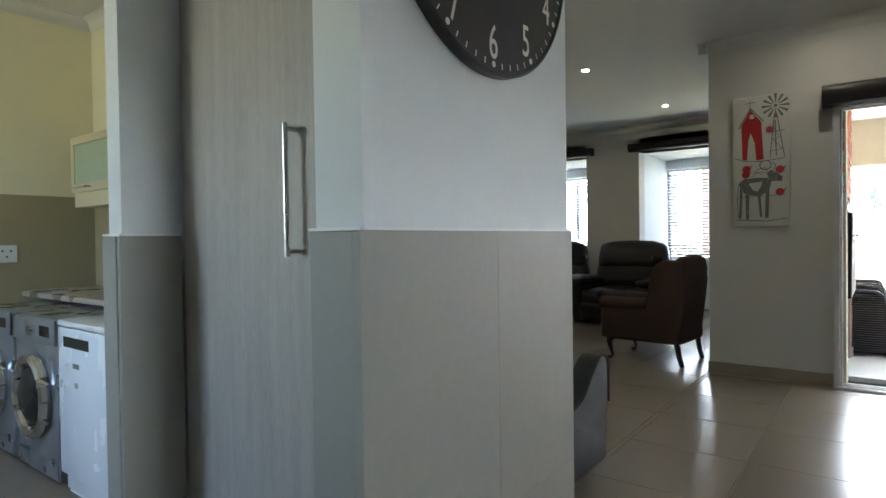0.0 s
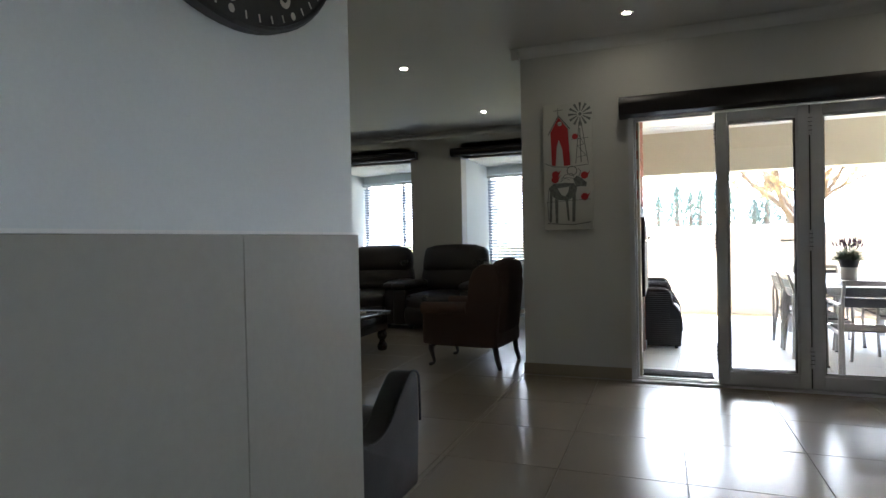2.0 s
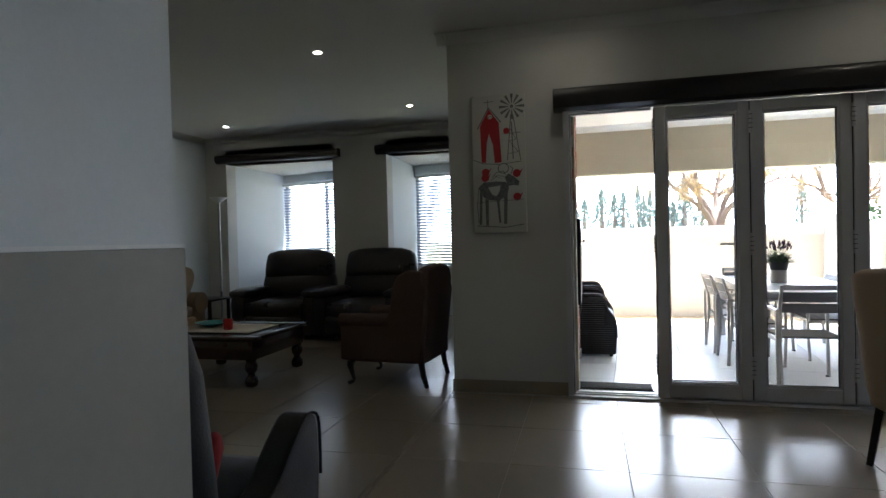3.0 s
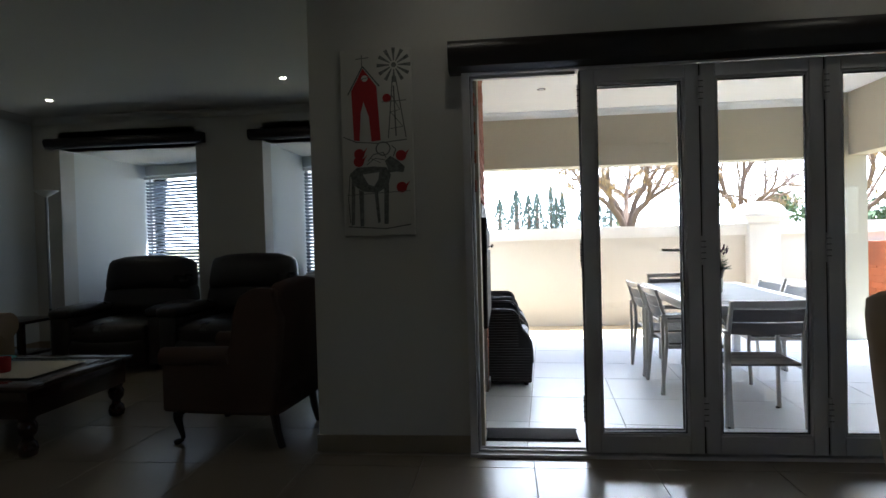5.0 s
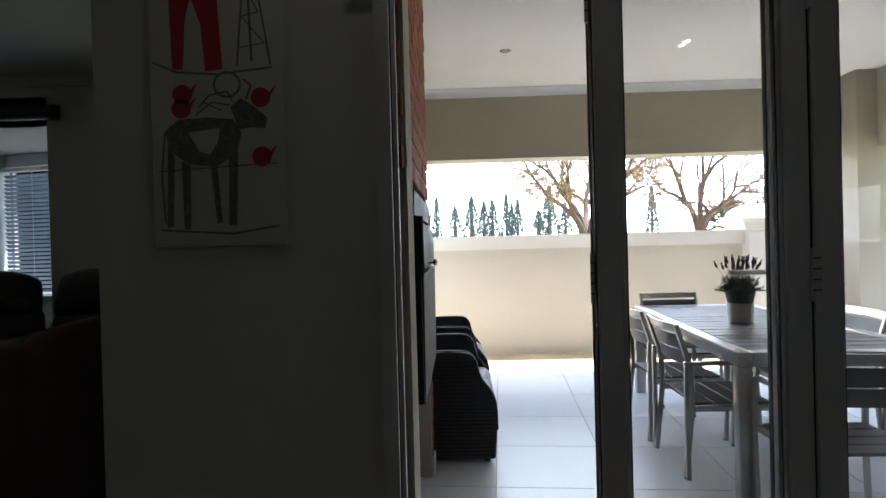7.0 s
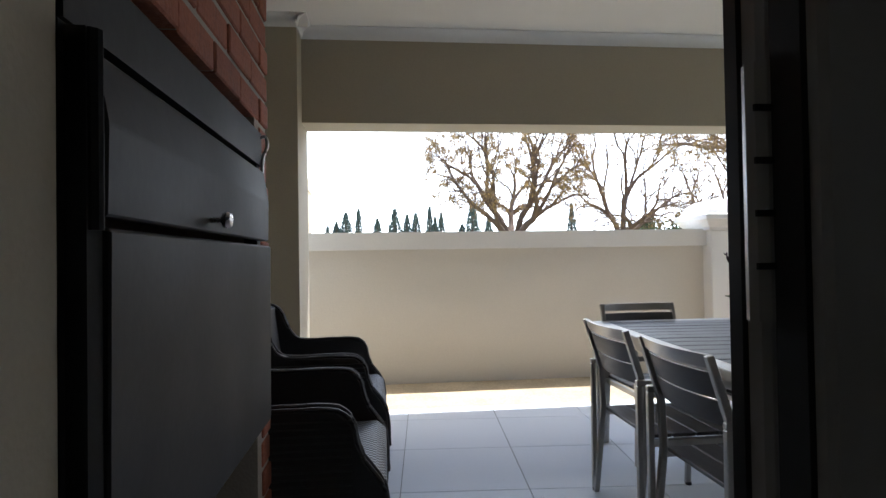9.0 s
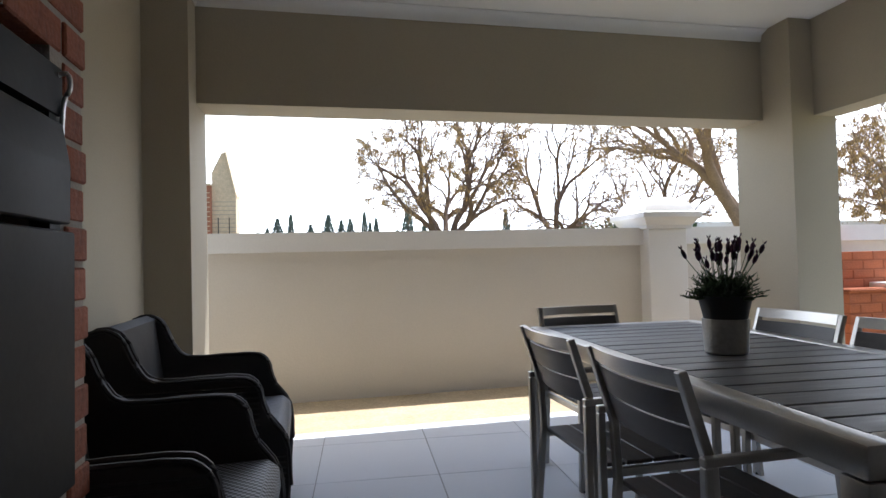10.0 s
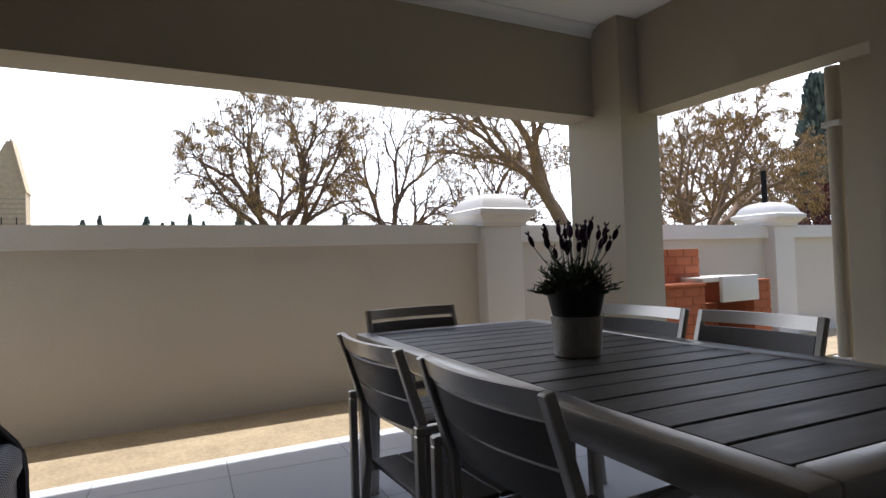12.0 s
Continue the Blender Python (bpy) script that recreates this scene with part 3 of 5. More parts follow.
for y0, y1 in ((0.963, 1.4845), (1.4855, 1.957)):
    for z0, z1 in ((0.0, 0.48), (0.481, 1.247)):
        dado_tile(dado, -0.829, y0, -0.806, y1, z0, z1)
for z0, z1 in ((0.0, 0.48), (0.481, 1.247)):
    dado_tile(dado, -0.960, 0.965, -0.8292, 0.985, z0, z1)
    dado_tile(dado, -1.629, 0.861, -1.612, 1.036, z0, z1)
    dado_tile(dado, -1.712, 0.859, -1.6305, 0.875, z0, z1)
    dado_tile(dado, -0.980, 1.936, -0.83, 1.957, z0, z1)

cup = thing("tall_cupboard", pose(-1.298, 1.04, 0), "tall grey wood-grain cupboard with a long steel bar handle", "cupboard")
part("body", boxes((-0.314, 0.024, 0.0, 0.334, 0.69, 2.90)), LAMINATE, cup, smooth=0)
cd = part("door", box(-0.312, 0.0, 0.09, 0.256, 0.022, 2.86, 0.002, 1), LAMINATE, cup, "grey wood-grain laminate door", smooth=0)
part("side_panel", box(0.262, -0.012, 0.0, 0.334, 0.022, 2.90, 0.002, 1), LAMINATE, cup, smooth=0)
part("plinth", boxes((-0.30, 0.012, 0.0, 0.25, 0.0235, 0.085)), LAMINATE, cup, smooth=0)
hb = part("bar_handle", tube(bmesh.new(), [(0.208, -0.034, 1.19), (0.208, -0.034, 1.505)], 0.0065, 12), STEEL, cd, "long brushed steel bar handle")
for z in (1.203, 1.492):
    tube_bm = tube(bmesh.new(), [(0.208, -0.034, z), (0.208, 0.0, z)], 0.0055, 10)
    part("handle_post", tube_bm, STEEL, cup)

CLOCK_R = 0.432
clock = thing("wall_clock", pose(-0.818, 1.445, 2.088) @ pose(0, 0, 0, 90, 0, 90), "large round black wall clock with cream numerals", "clock")
part("case", lathe([(CLOCK_R - 0.02, 0.0), (CLOCK_R, 0.004), (CLOCK_R, 0.03), (CLOCK_R - 0.006, 0.036), (CLOCK_R - 0.012, 0.036), (CLOCK_R - 0.014, 0.03), (0.01, 0.029)], 72), CLOCK_FACE, clock)


def text_mesh(body, size):
    cu = bpy.data.curves.new("figure", 'FONT')
    cu.body, cu.size, cu.align_x, cu.align_y, cu.extrude = body, size, 'CENTER', 'CENTER', 0.0006
    tmp = bpy.data.objects.new("figure", cu)
    scene.collection.objects.link(tmp)
    bpy.context.view_layer.update()
    me = bpy.data.meshes.new_from_object(tmp.evaluated_get(bpy.context.evaluated_depsgraph_get()))
    bpy.data.objects.remove(tmp)
    return me


for h in range(1, 13):
    a = radians(90 - 30 * h)
    me = text_mesh(str(h), 0.128)
    me.materials.clear()
    me.materials.append(CLOCK_INK)
    fig = new("numeral", me)
    fig.parent = clock
    fig.location = (0.350 * math.cos(a), 0.350 * math.sin(a), 0.0305)
    fig.scale = (0.72, 1.0, 1.0)
dot = mesh_of("hour_dot", lathe([(0.0085, 0.0), (0.0085, 0.001)], 12), CLOCK_INK)
tick = mesh_of("minute_mark", boxes((-0.002, -0.008, 0, 0.002, 0.008, 0.001)), CLOCK_INK)
for k in range(60):
    a = 2 * math.pi * k / 60
    o = new("minute_mark" if k % 5 else "hour_dot", tick if k % 5 else dot)
    o.parent = clock
    o.location = (0.404 * math.cos(a), 0.404 * math.sin(a), 0.0305)
    o.rotation_euler = (0, 0, a - math.pi / 2)
part("maker_mark", boxes((-0.045, -0.11, 0.0305, 0.045, -0.104, 0.0312), (-0.03, -0.125, 0.0305, 0.03, -0.12, 0.0312)), CLOCK_INK, clock, smooth=0)
for ln, a in ((0.15, 60), (0.22, 100)):
    d = Vector((math.cos(radians(a)), math.sin(radians(a)), 0))
    part("pointer", tube(bmesh.new(), [d * -0.03 + Vector((0, 0, 0.034)), d * ln + Vector((0, 0, 0.034))], [0.006, 0.002], 6), CLOCK_INK, clock)


def washer(x, label):
    w = thing("washing_machine", pose(x, 1.28, 0), label, "washing machine", "laundry machines")
    part("cabinet", box(-0.295, 0.0, 0.02, 0.295, 0.58, 0.85, 0.012), SILVER, w)
    part("control_panel", box(-0.293, -0.012, 0.715, 0.293, 0.0, 0.845, 0.004), SILVER, w)
    part("knob", tube(bmesh.new(), [(0.02, -0.012, 0.78), (0.02, -0.04, 0.78)], 0.026, 16), CHROME, w)
    part("display", boxes((0.10, -0.014, 0.755, 0.23, -0.012, 0.81)), DARK_GLASS, w, smooth=0)
    part("drawer", box(-0.27, -0.015, 0.74, -0.10, -0.012, 0.825, 0.001), SILVER, w)
    ring = bmesh.new()
    tube(ring, [(0.195 * math.cos(2 * math.pi * k / 32), -0.025, 0.43 + 0.195 * math.sin(2 * math.pi * k / 32)) for k in range(33)], 0.03, 8, cap=False)
    dr = part("door", ring, CHROME, w, "round chrome porthole door")
    gl = lathe([(0.17, 0.0), (0.15, 0.03), (0.10, 0.05), (0.02, 0.055)], 28)
    bmesh.ops.transform(gl, matrix=Matrix.Translation((0, -0.005, 0.43)) @ Matrix.Rotation(radians(90), 4, 'X'), verts=gl.verts[:])
    part("porthole", gl, DARK_GLASS, dr)
    part("kick_plate", boxes((-0.28, -0.004, 0.03, 0.28, 0.0, 0.11)), SILVER, w, smooth=0)
    for fx in (-0.25, 0.25):
        for fy in (0.06, 0.52):
            part("foot", lathe([(0.02, 0.0), (0.018, 0.022)], 10, fx, fy), ALU_DARK, w)


washer(-4.20, "silver front-loading washing machine beside the wall")
washer(-3.56, "silver front-loading washer with a chrome porthole")
dw = thing("dishwasher", pose(-2.91, 1.27, 0), "white free-standing dishwasher with a dark handle strip", "dishwasher")
part("cabinet", box(-0.295, 0.02, 0.02, 0.295, 0.60, 0.83, 0.006), APPLIANCE, dw)
part("top", box(-0.30, -0.01, 0.83, 0.30, 0.62, 0.86, 0.012), APPLIANCE, dw)
part("door", box(-0.293, -0.008, 0.11, 0.293, 0.018, 0.825, 0.006), APPLIANCE, dw)
part("handle_recess", boxes((-0.22, -0.0105, 0.735, 0.06, -0.008, 0.785)), DARK_GLASS, dw, smooth=0)
part("badge", boxes((-0.12, -0.0100, 0.64, -0.05, -0.008, 0.665)), SILVER, dw, smooth=0)
part("indicator", boxes((-0.1, -0.0100, 0.55, -0.07, -0.008, 0.575)), SILVER, dw, smooth=0)
part("plinth", boxes((-0.29, 0.03, 0.0, 0.29, 0.05, 0.1)), APPLIANCE, dw, smooth=0)
wt = solid("worktop", box(-4.805, 1.60, 0.87, -1.88, 2.088, 0.905, 0.006), mat("speckled_worktop", (0.33, 0.29, 0.24), 0.3, vary=0.3, fine=120), "speckled beige worktop above the laundry machines", "worktop")
part("leg", boxes((-1.93, 1.63, 0.0, -1.89, 2.05, 0.87)), LAMINATE, wt, smooth=0)
wc = thing("wall_cabinet", pose(-3.75, 2.088, 1.49), "beige wall cabinet with a frosted glass flap door", "cabinet")
CAB = mat("beige_cabinet", (0.50, 0.46, 0.33), 0.5, vary=0.05)
part("body", boxes((-0.82, -0.22, 0.0, 0.82, 0.0, 0.49)), CAB, wc, smooth=0)
fl = part("flap_door", prof_frame(-0.818, 0.10, 0.0, 0.485, -0.242, -0.222, 0.05, 0.06), CAB, wc, smooth=0)
part("frosted_pane", boxes((-0.77, -0.235, 0.16, -0.05, -0.230, 0.43)), mat("frosted_green_glass", (0.33, 0.42, 0.33), 0.35, bump=0), fl, smooth=0)
part("handle", tube(bmesh.new(), [(-0.72, -0.243, 0.13), (-0.72, -0.27, 0.13), (-0.5, -0.27, 0.13), (-0.5, -0.243, 0.13)], 0.006, 8), STEEL, fl)
sk = thing("wall_socket", pose(-4.811, 1.52, 1.166), "white double wall socket", "socket")
part("plate", box(0.0, -0.06, -0.06, 0.012, 0.06, 0.06, 0.003), WHITE_PLASTIC, sk)
part("socket_hole", boxes(*[(0.012, y - 0.006, z - 0.006, 0.0128, y + 0.006, z + 0.006) for y, z in ((-0.025, 0.02), (0.025, 0.02), (0.0, -0.02))]), ALU_DARK, sk, smooth=0)

# ---- the picture on the door wall: plain shapes in red and grey ----
art = thing("canvas_picture", pose(-1.0, YD - 0.0005, 1.303), "tall white canvas picture with red and grey drawing", "picture")
AW, AH = 0.425, 1.10
part("canvas", box(0, -0.032, 0, AW, 0, AH, 0.004), CANVAS, art)


def ink(name, shapes, material, layer=0, label=""):
    """Flat outlines on the canvas, in fractions of its width and height; v runs down."""
    bm = bmesh.new()
    y = -0.0325 - 0.0004 * layer
    for pts in shapes:
        vs = [bm.verts.new((u * AW, y, (1 - v) * AH)) for u, v in pts]
        f = bm.faces.new(vs)
        if f.normal.y > 0:
            f.normal_flip()
    bmesh.ops.triangulate(bm, faces=bm.faces[:])
    bmesh.ops.recalc_face_normals(bm, faces=bm.faces[:])
    for f in bm.faces:
        f.normal_update()
        if f.normal.y > 0:
            f.normal_flip()
    return part(name, bm, material, art, label, smooth=0)


def stroke(pts, w=0.012):
    out = []
    for (u0, v0), (u1, v1) in zip(pts, pts[1:]):
        dx, dy = (u1 - u0) * AW, (v1 - v0) * AH
        n = math.hypot(dx, dy) or 1
        ox, oy = -dy / n * w / 2 * 1.0, dx / n * w / 2 * 1.0
        out.append([(u0 + ox, v0 + oy * AW / AH), (u1 + ox, v1 + oy * AW / AH), (u1 - ox, v1 - oy * AW / AH), (u0 - ox, v0 - oy * AW / AH)])
    return out


def disc(u, v, r, k=1.0, n=16):
    return [(u + r * math.cos(2 * math.pi * i / n), v + k * r * AW / AH * math.sin(2 * math.pi * i / n)) for i in range(n)]


ink("church", [[(0.15, 0.22), (0.32, 0.10), (0.32, 0.28), (0.27, 0.35), (0.25, 0.49), (0.17, 0.485)], [(0.32, 0.10), (0.51, 0.20), (0.55, 0.49), (0.42, 0.495), (0.39, 0.36), (0.32, 0.28)]], RED, 0, "red painted gabled house shape")
ink("church_window", [disc(0.345, 0.155, 0.045)], CANVAS, 1)
ink("roof_cross", stroke([(0.31, 0.10), (0.31, 0.03)]) + stroke([(0.22, 0.05), (0.41, 0.045)]), INK, 2)
ink("roof_line", stroke([(0.10, 0.24), (0.32, 0.09), (0.55, 0.2)], 0.02), INK, 2)
ink("ground_line", stroke([(0.02, 0.465), (0.2, 0.495), (0.5, 0.505), (0.92, 0.49)], 0.014), INK, 2)
ink("window_bar", stroke([(0.28, 0.16), (0.345, 0.155), (0.41, 0.15)], 0.01), INK, 2)
ink("windmill", [disc(0.76, 0.09, 0.035)] + [[(0.76 + 0.06 * math.cos(a - 0.12), 0.09 + 0.06 * AW / AH * math.sin(a - 0.12)), (0.76 + 0.24 * math.cos(a - 0.11), 0.09 + 0.24 * AW / AH * math.sin(a - 0.11)), (0.76 + 0.24 * math.cos(a + 0.11), 0.09 + 0.24 * AW / AH * math.sin(a + 0.11)), (0.76 + 0.06 * math.cos(a + 0.12), 0.09 + 0.06 * AW / AH * math.sin(a + 0.12))] for a in [2 * math.pi * i / 12 for i in range(12)]] + stroke([(0.74, 0.15), (0.66, 0.48)], 0.016) + stroke([(0.78, 0.15), (0.91, 0.48)], 0.016) + stroke([(0.72, 0.25), (0.83, 0.33), (0.70, 0.34), (0.87, 0.42), (0.68, 0.43)], 0.01) + stroke([(0.58, 0.285), (0.92, 0.28)], 0.012) + stroke([(0.75, 0.2), (0.77, 0.47)], 0.02), INK, 0, "grey drawn windmill")
ink("red_heart", [disc(0.65, 0.265, 0.06)], RED, 0, "small red painted heart")
for u, v in ((0.24, 0.56), (0.23, 0.60), (0.83, 0.575), (0.83, 0.745)):
    ink("red_bird", [disc(u, v, 0.075), [(u + 0.05, v - 0.01), (u + 0.12, v - 0.035), (u + 0.06, v + 0.01)]], RED, 0, "small red painted bird")
ink("cow", [[(0.10, 0.665), (0.20, 0.632), (0.44, 0.628), (0.62, 0.635), (0.68, 0.675), (0.64, 0.735), (0.48, 0.772), (0.28, 0.762), (0.14, 0.725)]], INK, 0, "grey ink drawing of a cow")
ink("cow_leg", [[(0.12, 0.70), (0.17, 0.74), (0.15, 0.94), (0.10, 0.945)], [(0.22, 0.75), (0.29, 0.765), (0.28, 0.95), (0.23, 0.95)], [(0.44, 0.77), (0.49, 0.765), (0.52, 0.93), (0.48, 0.935)], [(0.58, 0.745), (0.65, 0.73), (0.63, 0.94), (0.57, 0.94)]], INK, 0)
ink("cow_head", [[(0.60, 0.60), (0.68, 0.575), (0.78, 0.60), (0.88, 0.635), (0.86, 0.665), (0.76, 0.66), (0.66, 0.665)]], INK, 1)
ink("cow_patch", [[(0.28, 0.67), (0.52, 0.66), (0.50, 0.70), (0.44, 0.735), (0.36, 0.725)]], CANVAS, 1)
ink("fence_line", stroke([(0.05, 0.78), (0.95, 0.765)], 0.01), INK, 2)
ink("ground_line", stroke([(0.06, 0.95), (0.6, 0.965), (0.95, 0.945)], 0.016), INK, 2)
ink("tail", stroke([(0.10, 0.67), (0.07, 0.80), (0.09, 0.93)], 0.014), INK, 2)
ink("hen", stroke([(0.36, 0.60), (0.44, 0.565), (0.58, 0.555), (0.62, 0.585)], 0.014) + stroke([(0.34, 0.62), (0.46, 0.585), (0.60, 0.595)], 0.012) + stroke([(0.40, 0.585), (0.54, 0.61)], 0.01) + stroke([(0.58 + 0.10 * math.cos(k * 0.524), 0.535 + 0.036 * math.sin(k * 0.524)) for k in range(13)], 0.018), INK, 2, "grey ink drawing of a hen")
ink("horn", stroke([(0.72, 0.58), (0.76, 0.54), (0.70, 0.52)], 0.014), INK, 2)

# ---- patio ----
# brick barbecue with black steel doors
braai = thing("built_in_barbecue", pose(-0.207, YO, 0), "red face-brick built-in barbecue with black steel doors", "barbecue")
BY1 = 1.45
part("core", boxes((-0.452, 0.0, 1.55, -0.006, BY1 - 0.006, PZ - 0.001), (-0.452, 0.0, 0.0, -0.44, BY1 - 0.006, 1.549), (-0.439, BY1 - 0.16, 0.0, -0.006, BY1 - 0.006, 1.549)), MORTAR, braai, smooth=0)
part("firebox", boxes((-0.44, 0.0, 0.70, -0.06, BY1 - 0.16, 0.74)), SOOT_SHADE, braai, "soot-black firebox floor", smooth=0)
brick_me = mesh_of("brick", box(-0.053, -0.11, -0.0355, 0.053, 0.11, 0.0355, 0.004, 1), BRICK)
half_me = mesh_of("brick", box(-0.053, -0.052, -0.0355, 0.053, 0.052, 0.0355, 0.004, 1), BRICK)
end_me = mesh_of("brick", box(-0.11, -0.05, -0.0355, 0.11, 0.05, 0.0355, 0.004, 1), BRICK)


def brick_piece(me, x, y, z):
    o = new("brick", me)
    o.parent = braai
    o.location = (x + random.uniform(-0.003, 0.003), y, z)
    return o


row = 0
z = 0.043
while z < PZ - 0.04:
    if z < 1.52:   # only the far pier beside the steel doors
        if row % 2:
            brick_piece(half_me, -0.053, BY1 - 0.052, z)
        else:
            brick_piece(half_me, -0.053, BY1 - 0.056, z)
    else:
        y = BY1 - (0.11 if row % 2 else 0.052)
        if row % 2 == 0:
            brick_piece(half_me, -0.053, y, z)
            y -= 0.172
        while y > 0.05:
            brick_piece(brick_me, -0.053, y, z)
            y -= 0.23
        if y > -0.06:
            brick_piece(half_me, -0.053, 0.056, z)
    brick_piece(end_me, -0.225 - 0.1 * (row % 2), BY1 - 0.05, z)
    if row % 2 == 0:
        brick_piece(half_me, -0.405, BY1 - 0.052, z)
    z += 0.0855
    row += 1
part("skirting_tile", boxes((-0.46, BY1, 0.0, 0.004, BY1 + 0.01, 0.09), (0.0, BY1 - 0.11, 0.0, 0.01, BY1, 0.09)), PATIO_TILE, braai, smooth=0)
for x1, y0, z0, y1, z1 in ((0.012, 0.25, 1.405, 1.30, 1.50), (0.006, 0.25, 0.67, 0.29, 1.404), (0.006, 1.255, 0.67, 1.30, 1.404)):
    part("surround_bar", boxes((-0.03, y0, z0, x1, y1, z1)), BLACK_STEEL, braai, "black steel surround", smooth=0)
up = extrude_profile([(0.008, 1.188), (0.034, 1.188), (0.036, 1.30), (0.022, 1.385), (0.008, 1.39)], 0.30, 1.275, "y")
upd = part("upper_door", soft(up, 1, 0.003), BLACK_STEEL, braai, "black steel flap door, slightly scuffed", smooth=0)
kb = lathe([(0.005, 0.0), (0.005, 0.022), (0.014, 0.026), (0.016, 0.034), (0.012, 0.041), (0.003, 0.043)], 16)
bmesh.ops.transform(kb, matrix=Matrix.Translation((0.033, 0.71, 1.21)) @ Matrix.Rotation(radians(90), 4, 'Y'), verts=kb.verts[:])
part("knob", kb, STEEL, upd, "round steel knob")
part("lower_door", soft(extrude_profile([(0.008, 0.675), (0.034, 0.68), (0.038, 1.172), (0.008, 1.178)], 0.30, 1.285, "y"), 1, 0.003), BLACK_STEEL, braai, "black steel lower door", smooth=0)
part("hinge", tube(bmesh.new(), [(0.03, 0.275, 1.17), (0.03, 0.275, 1.40)], 0.012, 10), SOOT_SHADE, braai)
# Black plate added as the shadow beside the steel doors.
part("side_shadow_plate", boxes((0.0065, 0.26, 0.69, 0.03, 0.297, 1.40)), SOOT_SHADE, braai, smooth=0)
part("hook", tube(bmesh.new(), spline([(0.0, 1.285, 1.48), (0.025, 1.29, 1.49), (0.03, 1.29, 1.46), (0.018, 1.29, 1.43), (0.014, 1.29, 1.36)], 4), 0.005, 8), STEEL, braai)

dm = thing("doormat", pose(0.09, 6.035, 0.0), "charcoal fibre doormat on pale patio tiles", "doormat")
part("mat_surface", box(-0.285, -0.10, 0.0, 0.285, 0.105, 0.014, 0.004), MAT_FIBRE, dm)
part("edge", boxes((-0.295, -0.112, 0.0, 0.295, -0.101, 0.006), (-0.295, 0.106, 0.0, 0.295, 0.117, 0.006)), ALU_DARK, dm, smooth=0)


# aluminium dining chair, faces +y, seat centre at the origin
def dining_chair(m, label):
    c = thing("patio_chair", m, label, "chair", "chairs round the patio table")
    for s in (-1, 1):
        x = 0.245 * s
        bm = extrude_profile([(0.224, 0.0), (0.248, 0.0), (0.264, 0.30), (0.258, 0.58), (0.235, 0.622), (0.19, 0.632), (-0.246, 0.632), (-0.246, 0.610), (0.18, 0.610), (0.218, 0.598), (0.234, 0.56), (0.240, 0.30)], x + 0.010 * s - 0.012, x + 0.010 * s + 0.012, "x")
        part("front_leg", soft(bm, 1, 0.003), ALU_FRAME, c, "brushed aluminium leg running into the armrest", smooth=0)
        bm = extrude_profile([(-0.250, 0.0), (-0.226, 0.0), (-0.182, 0.40), (-0.190, 0.60), (-0.264, 0.83), (-0.288, 0.825), (-0.216, 0.59), (-0.208, 0.41)], x - 0.012 - 0.016 * s, x + 0.012 - 0.016 * s, "x")
        part("back_leg", soft(bm, 1, 0.003), ALU_FRAME, c, "brushed aluminium back leg and post", smooth=0)
        part("rear_upright", box(x + 0.010 * s - 0.012, -0.246, 0.0, x + 0.010 * s + 0.012, -0.222, 0.6095, 0.003, 1), ALU_FRAME, c, smooth=0)
        part("side_rail", box(x - 0.010, -0.19, 0.362, x + 0.010, 0.24, 0.392, 0.003, 1), ALU_FRAME, c, smooth=0)
    part("front_rail", box(-0.234, 0.217, 0.362, 0.234, 0.24, 0.392, 0.003, 1), ALU_FRAME, c, smooth=0)

    def back_slat(name, z0, z1, material, bow, th):
        bm = bmesh.new()
        n = 8
        rings = []
        for i in range(n + 1):
            u = -1 + 2 * i / n
            b = -bow * (1 - u * u)
            y0 = -0.19 - 0.32 * (z0 - 0.60) + b
            y1 = -0.19 - 0.32 * (z1 - 0.60) + b
            rings.append([bm.verts.new((0.217 * u, y, z)) for y, z in ((y0, z0), (y0 - th, z0), (y1 - th, z1), (y1, z1))])
        for a, b2 in zip(rings, rings[1:]):
            for k in range(4):
                bm.faces.new((a[k], b2[k], b2[(k + 1) % 4], a[(k + 1) % 4]))
        bm.faces.new(rings[0])
        bm.faces.new(rings[-1][::-1])
        bmesh.ops.recalc_face_normals(bm, faces=bm.faces[:])
        part(name, bm, material, c)
    back_slat("top_rail", 0.785, 0.828, ALU_FRAME, 0.03, 0.018)
    back_slat("back_slat", 0.688, 0.770, SLAT, 0.03, 0.012)
    back_slat("back_slat", 0.602, 0.682, SLAT, 0.03, 0.012)
    for k in range(4):
        part("seat_slat", box(-0.232, -0.185 + k * 0.102, 0.391, 0.232, -0.087 + k * 0.102, 0.406, 0.003, 1), SLAT, c, smooth=0)
    for s in (-1, 1):
        for y in (0.236, -0.236):
            part("foot_cap", lathe([(0.015, 0.0), (0.015, 0.012)], 8, 0.245 * s, y), ALU_DARK, c)
    return c


ch = dining_chair(pose(1.394, 7.85, 0, 0, 0, -90), "brushed aluminium patio chair with charcoal slats, tucked in")
for x, y, a in ((1.394, 7.246, -90.0), (1.74, 8.60, 181.0), (2.19, 8.08, 91.0), (2.19, 7.56, 88.0), (1.61, 6.43, -1.5)):
    copy_thing(ch, pose(x, y, 0, 0, 0, a))

tb = thing("patio_table", pose(1.855, 7.745, -0.018, 0, 0, -3.5), "large patio table with charcoal slats and aluminium frame", "table")
TW, TL = 0.49, 1.065
